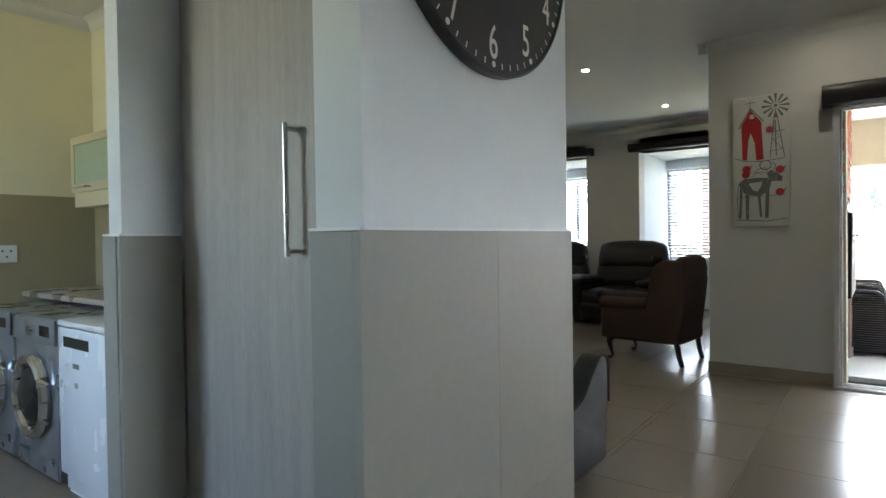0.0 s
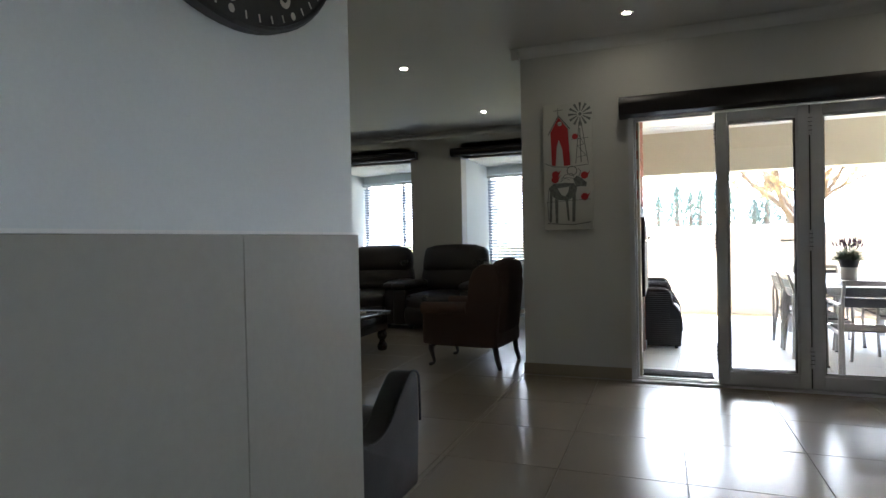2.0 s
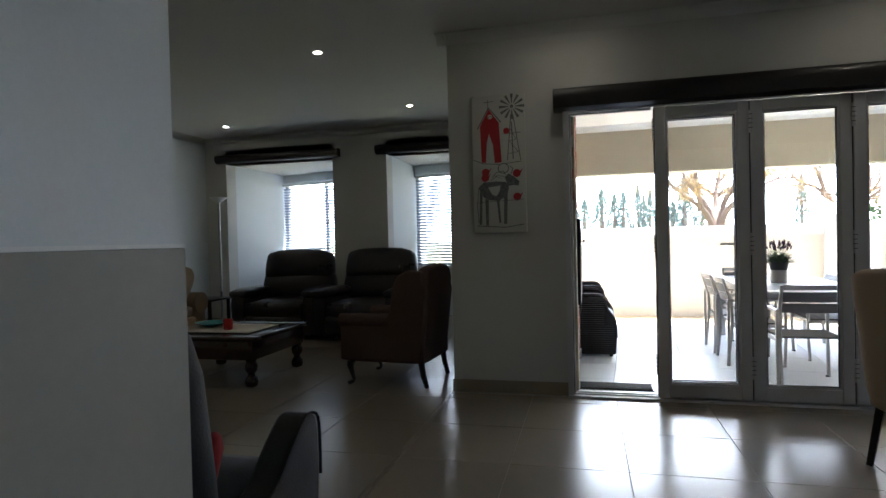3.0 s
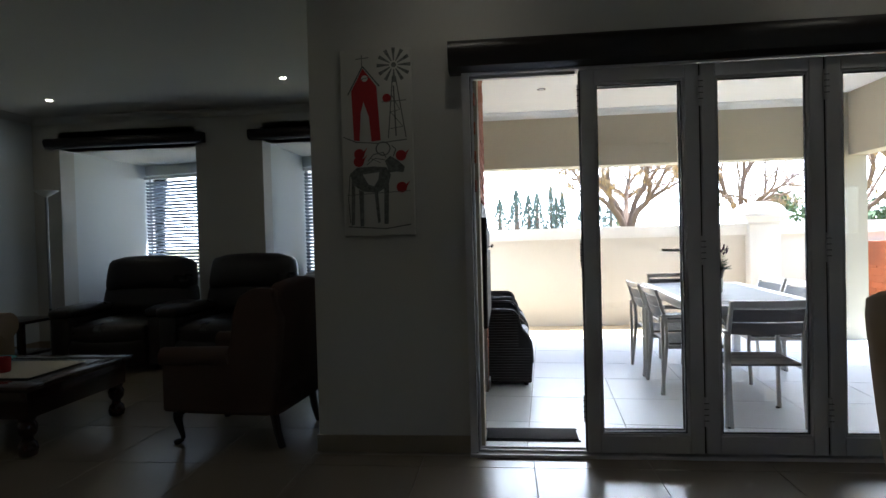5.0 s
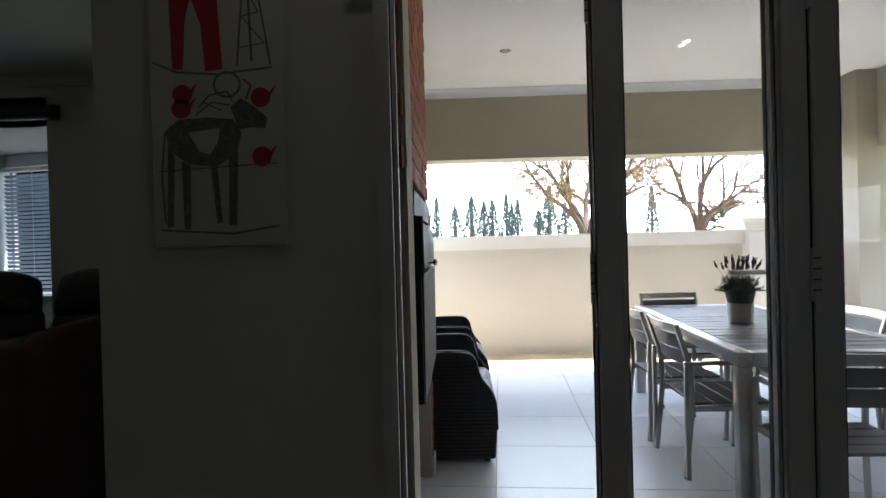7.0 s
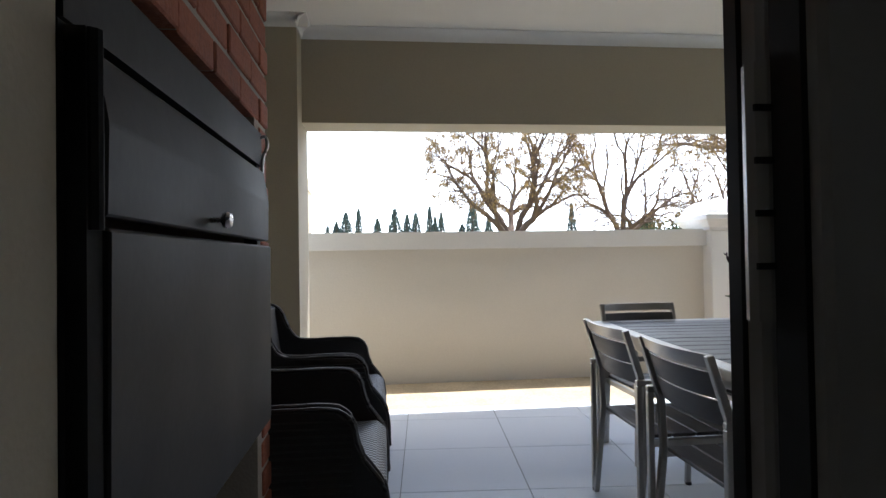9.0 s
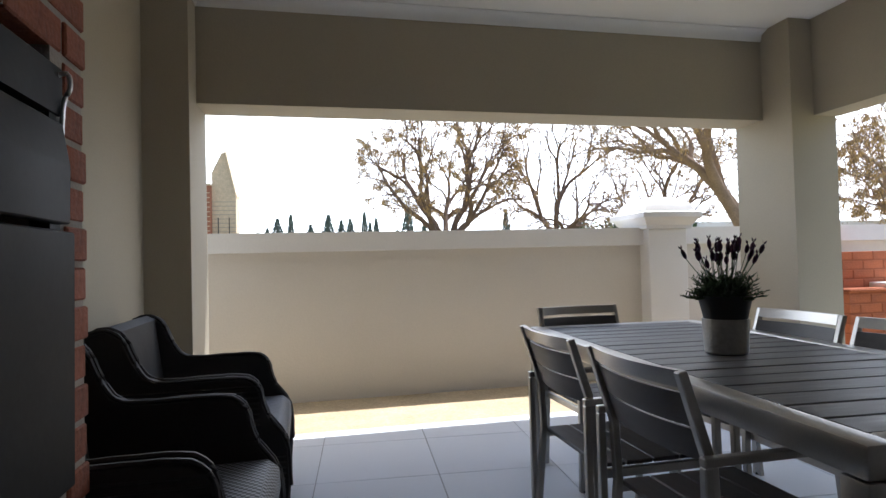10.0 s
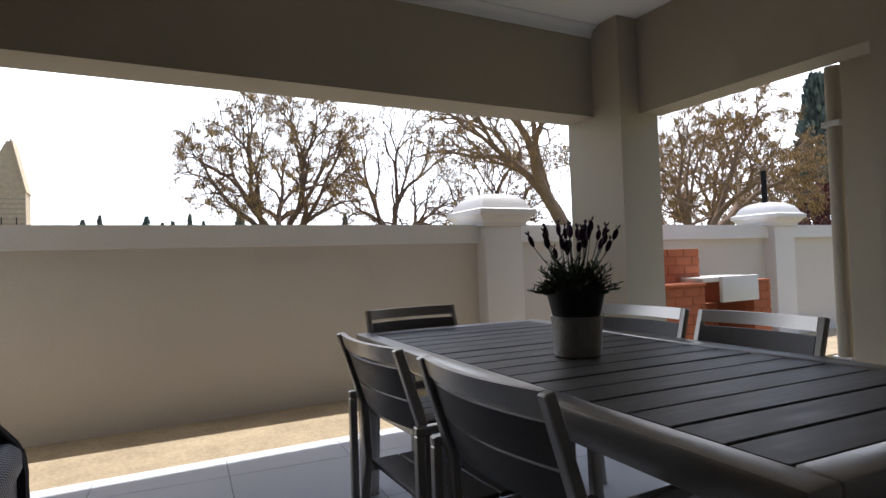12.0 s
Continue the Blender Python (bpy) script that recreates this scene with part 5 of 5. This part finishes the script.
rcl = solid("red_cloth", tilt(cushion(-0.03, -0.04, 0.0, 0.03, 0.04, 0.26, 0.028, 0.01, 6, 3), (0, 0, 0), 16, 'Y'), RED_CLOTH, "folded red cloth draped inside the charcoal chair", "cloth")
rcl.matrix_basis = pose(-1.27, 2.54, 0.43, 0, 0, 20)

# parsons chair in tan fabric, its back to the doors, partly seen
pc = thing("parsons_chair", pose(1.62, 4.42, 0, 0, 0, 100), "tan upholstered high-back dining chair with dark legs", "chair")
part("seat", cushion(-0.24, -0.24, 0.30, 0.24, 0.26, 0.50, 0.04, 0.02), TAN_FABRIC, pc)
part("backrest", tilt(cushion(-0.235, 0.17, 0.34, 0.235, 0.28, 1.04, 0.045, 0.02, 7), (0, 0.22, 0.4), -7), TAN_FABRIC, pc, "tall tan fabric back with rounded top")
for s in (-1, 1):
    part("front_leg", tube(bmesh.new(), [(s * 0.20, -0.20, 0.31), (s * 0.20, -0.20, 0.0)], [0.028, 0.02], 4), DARK_WOOD, pc)
    part("back_leg", tube(bmesh.new(), [(s * 0.20, 0.20, 0.36), (s * 0.20, 0.27, 0.0)], [0.028, 0.02], 4), DARK_WOOD, pc)

# ---- outside ----
def wall_pier(x, w, y0, y1, zt):
    p = thing("wall_pier", pose(x, (y0 + y1) / 2, -0.2), "cream plastered wall pier with a domed white cap", "pier", "boundary wall piers")
    d = (y1 - y0) / 2
    part("shaft", soft(boxes((-w / 2, -d, 0.0, w / 2, d, zt + 0.2)), 1, 0.008), CAP, p, smooth=0)
    prof = [(0.03, 0.0), (0.03, 0.03), (0.055, 0.05), (0.07, 0.08), (0.10, 0.10), (0.10, 0.145), (0.06, 0.16)]
    bm = bmesh.new()
    rings = [[bm.verts.new((sx * (w / 2 + o), sy * (d + o), zt + 0.2 + z)) for sx, sy in ((-1, -1), (1, -1), (1, 1), (-1, 1))] for o, z in prof]
    for k in range(1, 7):
        f = math.cos(k / 6 * math.pi / 2) ** 0.8
        rings.append([bm.verts.new((sx * (w / 2 + 0.05) * max(f, 0.02), sy * (d + 0.05) * max(f, 0.02), zt + 0.2 + 0.16 + 0.15 * math.sin(k / 6 * math.pi / 2))) for sx, sy in ((-1, -1), (1, -1), (1, 1), (-1, 1))])
    for a, b in zip(rings, rings[1:]):
        for k in range(4):
            bm.faces.new((a[k], a[(k + 1) % 4], b[(k + 1) % 4], b[k]))
    bm.faces.new(rings[-1])
    bm.faces.new(rings[0][::-1])
    part("cap", bm, CAP, p, "domed white plaster cap", smooth=30)


wall_pier(3.48, 0.40, 10.62, 11.04, 1.36)
wall_pier(7.66, 0.40, 10.62, 11.04, 1.36)

dp = thing("downpipe", pose(4.12, 8.13, 0), "pale plastic rainwater downpipe beside the pier", "downpipe")
part("pipe", tube(bmesh.new(), [(0, 0, 0.0), (0, 0, 2.1)], 0.042, 14), PATIO_WALL, dp)
for z in (0.4, 1.75):
    part("bracket", boxes((-0.05, -0.05, z, 0.05, 0.05, z + 0.03)), CAP, dp, smooth=0)

# orange brick barbecue by the wall
ob = thing("garden_barbecue", pose(5.56, 10.27, -0.03), "orange brick garden barbecue with a pale concrete slab", "barbecue")
gb = mesh_of("brick", box(-0.11, -0.053, -0.0355, 0.11, 0.053, 0.0355, 0.003, 1), OUT_BRICK)
part("core", boxes((-0.795, -0.315, 0.0, -0.29, 0.35, 0.779), (0.45, -0.315, 0.0, 0.71, 0.35, 0.795), (-0.289, 0.10, 0.0, 0.449, 0.35, 0.55), (-0.79, -0.045, 0.802, -0.01, 0.35, 1.12)), ORANGE_JOINT, ob, smooth=0)


def brick_wall(parent, x0, x1, y, z0, z1, turn=False):
    """Running bond, 0.22 x 0.071 bricks with 12 mm joints, ends cut; along x, or along y where turn is set."""
    cache = {}
    z, r = z0, 0
    while z < z1 - 0.03:
        x = x0 - (0.116 if r % 2 else 0)
        h = min(0.0735, z1 - z)
        while x < x1 - 0.03:
            a, b = max(x, x0), min(x + 0.22, x1)
            if b - a > 0.02:
                key = (round(b - a, 3), round(h, 3))
                if key not in cache:
                    w = key[0] / 2
                    cache[key] = mesh_of("brick", box(-0.05, -w, 0, 0.05, w, h, 0.003, 1) if turn else box(-w, -0.05, 0, w, 0.05, h, 0.003, 1), OUT_BRICK)
                o = new("brick", cache[key])
                o.parent = parent
                d = random.uniform(-0.002, 0.002)
                o.location = (y + d, (a + b) / 2, z) if turn else ((a + b) / 2, y + d, z)
            x += 0.232
        z += 0.0855
        r += 1


brick_wall(ob, -0.80, -0.28, -0.27, 0, 0.80)
brick_wall(ob, 0.44, 0.72, -0.27, 0, 0.80)
brick_wall(ob, -0.80, 0.0, 0.0, 0.80, 1.13)
brick_wall(ob, -0.21, 0.35, -0.75, 0, 0.80, True)
part("concrete_slab", box(-0.28, -0.30, 0.80, 0.50, 0.10, 0.845, 0.006), CAP, ob, "pale concrete slab")
part("slab_front", box(-0.05, -0.34, 0.60, 0.50, -0.30, 0.85, 0.006), CAP, ob)
part("slab_low", box(-0.80, -0.34, 0.78, -0.28, 0.0, 0.80, 0.004), OUT_BRICK, ob)


# bare spreading trees with dry pods
def make_tree(x, y, crown_at, radii, tips, seed, bark, pods, label, fork=1.5, stems=4, thick=0.0125):
    """A tree whose limbs divide again and again towards tips spread through a rounded crown."""
    r = random.Random(seed)
    t = thing("bare_tree", pose(x, y, -0.25), label, "tree", "bare trees")
    wood, twigs, crown = bmesh.new(), bmesh.new(), bmesh.new()
    ctr = Vector(crown_at)
    goals = []
    while len(goals) < tips:
        v = Vector((r.uniform(-1, 1), r.uniform(-1, 1), r.uniform(-0.5, 1)))
        q = v.length
        lim = 1.0 + 0.22 * noise.noise(v.normalized() * 2.3 + Vector((seed, 0, 0))) if q > 1e-3 else 0
        if 0.42 < q < lim and r.random() < q:
            goals.append(ctr + Vector((v.x * radii[0], v.y * radii[1], v.z * radii[2])))

    def shake(k):
        return Vector((r.uniform(-1, 1), r.uniform(-1, 1), r.uniform(-0.7, 0.7))) * k

    def grow(p, d, pts, depth):
        n = len(pts)
        if n <= 1:
            for g in pts:
                ln = (g - p).length
                tube(twigs, [p, p.lerp(g, 0.5) + shake(ln * 0.08), g], [thick, thick * 0.8, thick * 0.45], 3, cap=False)
                for k in range(4):
                    u = p.lerp(g, r.uniform(0.3, 1.0))
                    e = u + (g - p).normalized() * r.uniform(0.1, 0.35) + shake(0.28)
                    tube(twigs, [u, e], [thick * 0.5, thick * 0.3], 3, cap=False)
                    m = pods * max(0.15, 0.75 + 1.5 * noise.noise(g * 0.8 + Vector((0, seed, 0))))
                    for j in range(int(m * 0.33 + r.random())):
                        leaf_quad(crown, u.lerp(e, r.random()) + shake(0.10), Vector((r.uniform(-0.45, 0.45), r.uniform(-0.45, 0.45), -1)), r.uniform(0.06, 0.14), r.uniform(0.008, 0.014), r)
            return
        k = stems if depth == 0 else 3 if n > 24 and r.random() < 0.45 else 2
        seeds = [r.choice(pts)]
        while len(seeds) < k:
            seeds.append(max(r.sample(pts, min(n, 8)), key=lambda g: min((g - c).length for c in seeds)))
        for turn in range(2):
            groups = [[] for c in seeds]
            for g in pts:
                groups[min(range(k), key=lambda i: (g - seeds[i]).length)].append(g)
            seeds = [sum(q, Vector()) / len(q) if q else c for q, c in zip(groups, seeds)]
        for q, c in zip(groups, seeds):
            if not q:
                continue
            way = c - p
            f = 0.40 if len(q) > 3 else 0.55
            e = p + way * f + shake(way.length * 0.05)
            if depth == 0:
                e.z = max(e.z, p.z + 0.5)
            ln = (e - p).length
            m = p.lerp(e, 0.5) + d * ln * 0.12 + Vector((0, 0, -0.05 * ln if depth > 2 else 0)) + shake(ln * 0.05)
            r0, r1 = thick * len(q) ** 0.47 * 1.1, thick * len(q) ** 0.47 * 0.86
            line = spline([p - d * r0, m, e], 4) if len(q) > 6 else [p, m, e]
            rad = [r0 + (r1 - r0) * i / (len(line) - 1) for i in range(len(line))]
            tube(wood if len(q) > 6 else twigs, line, rad, 8 if len(q) > 40 else 5 if len(q) > 6 else 3, cap=False)
            grow(e, (e - m).normalized(), q, depth + 1)
    top = Vector((0, 0, fork))
    tube(wood, [(0, 0, 0), (0.03, 0.02, fork * 0.5), top + Vector((0, 0, 0.15))], [thick * tips ** 0.47 * k for k in (1.35, 1.1, 0.9)], 10, cap=False)
    grow(top, Vector((0, 0, 1)), goals, 0)
    part("trunk", wood, bark, t, "forked rough-barked trunk and limbs", smooth=60)
    tagged(part("twig_mass", twigs, bark, t, "fine bare twigs", smooth=0), kind="stuff")
    tagged(part("crown", crown, POD, t, "dry golden-brown seed pods and leaves", smooth=0), kind="stuff")
    return t


make_tree(4.85, 26.0, (0.15, 0, 4.5), (3.35, 3.1, 2.9), 640, 11, BARK, 55, "wide umbrella-shaped tree with golden-brown hanging pods", fork=1.4, stems=5)
make_tree(10.5, 29.5, (0.2, 0, 4.6), (3.2, 3.0, 4.0), 520, 5, BARK, 14, "bare winter tree with thin dark twigs", fork=1.7)
make_tree(17.0, 33.0, (1.2, 0, 4.9), (3.9, 3.4, 3.3), 560, 21, BARK, 36, "bare spreading tree with sparse brown pods", fork=1.4)
make_tree(12.2, 19.5, (-2.0, 0, 5.2), (3.6, 2.8, 2.6), 480, 8, BARK_PALE, 30, "leaning pale-barked tree with dry pods", fork=1.2, stems=3, thick=0.014)
make_tree(18.0, 20.0, (1.9, 0, 4.2), (3.8, 3.0, 3.2), 620, 3, BARK_PALE, 70, "dense golden-brown tree full of dry pods", fork=1.0)
make_tree(23.5, 24.0, (1.2, 0, 4.4), (3.8, 3.0, 3.4), 560, 14, BARK_PALE, 70, "golden-brown tree full of dry pods", fork=1.0)


def conifer(x, y, h, w, seed, label, mat_leaf, n=900, name="cypress", shape=0.95):
    r = random.Random(seed)
    t = thing(name, pose(x, y, -0.25), label, "tree", "far conifers")
    tk = bmesh.new()
    tube(tk, [(0, 0, 0), (0, 0, h * 0.9)], [w * 0.10, w * 0.02], 6)
    part("trunk", tk, BARK, t)
    bm = bmesh.new()
    for k in range(n):
        u = r.random() ** 0.8
        a = r.uniform(0, 6.283)
        rad = w * 0.5 * (1 - u) ** shape * (0.75 + 0.35 * noise.noise(Vector((a * 2, u * 9, seed)))) * (0.35 + 0.65 * r.random() ** 0.4) * min(1.0, 0.35 + u * 7)
        p = Vector((rad * math.cos(a), rad * math.sin(a), h * (0.03 + 0.95 * u)))
        leaf_quad(bm, p, Vector((math.cos(a) * 0.5, math.sin(a) * 0.5, 1)), h * r.uniform(0.03, 0.06), h * 0.006 + w * 0.012, r)
    part("crown", bm, mat_leaf, t, smooth=0)


CYP = ((-6.8, 4.9, 1.6), (-5.7, 5.4, 2.2), (-4.5, 6.6, 2.6), (-2.9, 7.1, 1.2), (-0.5, 5.8, 2.2), (1.7, 7.0, 2.5), (3.3, 6.3, 1.9), (4.4, 6.5, 2.0), (6.2, 7.3, 1.2), (6.9, 6.0, 1.3), (7.7, 6.5, 1.4), (10.4, 5.0, 2.4), (11.8, 8.0, 2.4), (13.9, 5.9, 1.9), (25.1, 7.6, 1.5))
for i, (x, h, w) in enumerate(CYP):
    conifer(x, 80, h + 0.7, w * 2.2, i, "distant dark green pointed cypress tree" if w < 1.5 else "distant dark green broad conifer", CYPRESS, 1000)
conifer(32.0, 23.5, 10.4, 4.4, 77, "tall dark green conifer behind the wall", CYPRESS, 2600, "tall_conifer", 0.6)


def bush(x, y, z, rx, rz, seed, material, label, n=900):
    r = random.Random(seed)
    t = thing("shrub", pose(x, y, -0.25), label, "shrub", "far shrubs")
    bm = bmesh.new()
    for k in range(n):
        a, e = r.uniform(0, 6.283), r.uniform(-0.2, 1.57)
        q = 0.55 + 0.45 * r.random() + 0.25 * noise.noise(Vector((math.cos(a) * 2, math.sin(a) * 2, e * 2 + seed)))
        p = Vector((rx * q * math.cos(a) * math.cos(e), rx * q * math.sin(a) * math.cos(e), z + 0.2 + rz * q * math.sin(e)))
        leaf_quad(bm, p, Vector((r.uniform(-1, 1), r.uniform(-1, 1), r.uniform(-0.3, 1))), rx * r.uniform(0.10, 0.2), rx * 0.045, r)
    part("crown", bm, material, t, smooth=0)
    st = bmesh.new()
    tube(st, [(0, 0, 0), (0, 0, z + rz * 0.6)], [0.12, 0.05], 6)
    part("trunk", st, BARK, t)


bush(27.0, 62, 1.0, 3.8, 4.0, 1, BUSH, "rounded dark green shrub in the distance")
bush(33.0, 64, 1.0, 4.2, 4.2, 2, BUSH, "rounded green shrub in the distance")
bush(9.0, 46, 0.4, 1.6, 2.3, 3, mat("bright_shrub", (0.16, 0.20, 0.05), 0.95, vary=0.4, island=True, per_object=1.0, bump=0), "yellow-green shrub beyond the wall", 500)
bush(24.0, 40, 0.6, 3.0, 2.6, 4, BUSH, "grey-green shrub beyond the wall")
bush(29.5, 22.0, 1.6, 1.7, 2.6, 5, mat("plum_leaves", (0.12, 0.03, 0.035), 0.9, vary=0.4, island=True, per_object=1.0, bump=0), "dark red leafed shrub beside the conifer")
bush(27.0, 23.5, 1.2, 1.4, 2.0, 6, BUSH, "green shrub under the conifer")

pole = thing("utility_pole", pose(15.0, 15.6, -0.25), "dark slim lamp pole beyond the wall", "pole")
part("shaft", tube(bmesh.new(), [(0, 0, 0), (0, 0, 3.4)], 0.07, 10), BLACK_STEEL, pole)

# brick house with a tall gable, far off
hs = thing("brick_house", pose(-6.35, 50.0, -0.25), "distant brick house with a steep sunlit gable", "house")
part("gable_wall", extrude_profile([(-0.72, 0.0), (0.92, 0.0), (0.92, 6.6), (0.20, 9.75), (-0.02, 9.75), (-0.72, 8.3)], 0.0, 2.0, "y"), HOUSE_BRICK_LIT, hs, "pale sunlit brick gable", smooth=0)
part("coping", extrude_profile([(0.98, 6.6), (0.90, 6.6), (0.18, 9.75), (0.18, 9.87), (0.26, 9.87)], -0.08, 2.0, "y"), HOUSE_BRICK_LIT, hs, smooth=0)
part("side_wall", boxes((-5.0, -0.4, 0.0, -0.73, 2.0, 7.3)), HOUSE_BRICK_SHADE, hs, "red brick lower wall, toned as in shade", smooth=0)
part("coping", boxes((-5.0, -0.5, 7.3, -0.73, 2.1, 7.45)), HOUSE_BRICK_LIT, hs, smooth=0)
for x in (-0.3, 0.45):
    part("scaffold_post", boxes((x, -0.3, 0.0, x + 0.06, -0.24, 5.0)), DARK_WOOD, hs, smooth=0)
course_me = mesh_of("brick_course", boxes((-2.1, -0.02, -0.03, 2.1, 0.0, 0.03)), HOUSE_BRICK_LIT)
pale_me = mesh_of("brick_course", boxes((-0.72, -0.012, -0.02, 0.91, 0.0, 0.02)), MORTAR)
for k in range(18):
    o = new("brick_course", course_me)
    o.parent = hs
    o.location = (-2.9, -0.4, 1.0 + k * 0.34)
    o = new("brick_course", pale_me)
    o.parent = hs
    o.location = (0, 0, 0.9 + k * 0.31)

# ---- floor tiles ----
def lay_tiles(parent_name, x_ref, y_ref, step, x0, y0, x1, y1, material, gap=0.004, skip=None):
    parent = bpy.data.objects[parent_name]
    cache = {}
    kx0, ky0 = math.floor((x0 - x_ref) / step), math.floor((y0 - y_ref) / step)
    for i in range(kx0, math.ceil((x1 - x_ref) / step)):
        for j in range(ky0, math.ceil((y1 - y_ref) / step)):
            a0, a1 = max(x_ref + i * step, x0) + gap / 2, min(x_ref + (i + 1) * step, x1) - gap / 2
            b0, b1 = max(y_ref + j * step, y0) + gap / 2, min(y_ref + (j + 1) * step, y1) - gap / 2
            if a1 - a0 < 0.03 or b1 - b0 < 0.03 or (skip and skip((a0 + a1) / 2, (b0 + b1) / 2)):
                continue
            key = (round(a1 - a0, 4), round(b1 - b0, 4))
            if key not in cache:
                w, h = key[0] / 2, key[1] / 2
                bm = bmesh.new()
                lo = [bm.verts.new(p) for p in ((-w, -h, -0.004), (w, -h, -0.004), (w, h, -0.004), (-w, h, -0.004))]
                c = 0.0015
                hi = [bm.verts.new(p) for p in ((-w + c, -h + c, 0), (w - c, -h + c, 0), (w - c, h - c, 0), (-w + c, h - c, 0))]
                bm.faces.new(hi)
                for k in range(4):
                    bm.faces.new((lo[k], lo[(k + 1) % 4], hi[(k + 1) % 4], hi[k]))
                cache[key] = mesh_of("tile", bm, material)
            o = new("tile", cache[key])
            o.parent = parent
            o.location = ((a0 + a1) / 2, (b0 + b1) / 2, random.uniform(-0.0004, 0.0004))


lay_tiles("floor", 0.08, 4.873, 0.633, -6.0, 2.23, -1.22, 9.19, FLOOR_TILE)
lay_tiles("floor", 0.08, 4.873, 0.633, -1.22, -1.9, 4.29, YD - 0.06, FLOOR_TILE, skip=lambda x, y: x < -0.9 and 1.1 < y < 1.8)
lay_tiles("floor", 0.08, 4.873, 0.633, -4.8, -1.9, -1.22, 2.09, FLOOR_TILE, skip=lambda x, y: x > -1.8 and y > 1.05)


def clip_polygon(pts, axis, limit, sign):
    """Keeps the side of a polygon where sign * coordinate <= sign * limit."""
    out = []
    for p, q in zip(pts, pts[1:] + pts[:1]):
        a, b = sign * (limit - p[axis]), sign * (limit - q[axis])
        if a >= 0:
            out.append(p)
        if a * b < 0:
            f = a / (a - b)
            out.append(p + (q - p) * f)
    return out


def lay_turned_tiles(parent_name, cx, cy, turn, step, x0, y0, x1, y1, material, gap=0.004):
    """Square tiles laid slightly askew and cut straight at the floor's edges."""
    parent = bpy.data.objects[parent_name]
    rot = Matrix.Rotation(radians(turn), 2)
    whole = None
    h = (step - gap) / 2
    square = [Vector(p) for p in ((-h, -h), (h, -h), (h, h), (-h, h))]

    def tile_mesh(pts):
        c = sum(pts, Vector((0, 0))) / len(pts)
        bm = bmesh.new()
        lo = [bm.verts.new((p.x, p.y, -0.004)) for p in pts]
        hi = [bm.verts.new((p.x - (p - c).normalized().x * 0.002, p.y - (p - c).normalized().y * 0.002, 0)) for p in pts]
        bm.faces.new(hi)
        for k in range(len(pts)):
            j = (k + 1) % len(pts)
            bm.faces.new((lo[k], lo[j], hi[j], hi[k]))
        return mesh_of("tile", bm, material)
    for i in range(-12, 13):
        for j in range(-12, 13):
            c = Vector((cx, cy)) + rot @ Vector(((i + 0.5) * step, (j + 0.5) * step))
            pts = [c + rot @ p for p in square]
            cut = pts
            for axis, limit, sign in ((0, x0, -1), (0, x1, 1), (1, y0, -1), (1, y1, 1)):
                cut = clip_polygon(cut, axis, limit, sign) if cut else cut
            if len(cut) < 3 or abs(sum(p.cross(q) for p, q in zip(cut, cut[1:] + cut[:1]))) < 0.01:
                continue
            if len(cut) == 4 and all((p - q).length < 1e-6 for p, q in zip(cut, pts)):
                whole = whole or tile_mesh([rot @ p for p in square])
                o = new("tile", whole)
            else:
                o = new("tile", tile_mesh([p - c for p in cut]))
            o.parent = parent
            o.location = (c.x, c.y, random.uniform(-0.0003, 0.0003))


lay_turned_tiles("floor_patio", 0.175, 7.565, -4.0, 0.63, -0.668, 5.80, 4.09, 9.678, PATIO_TILE)
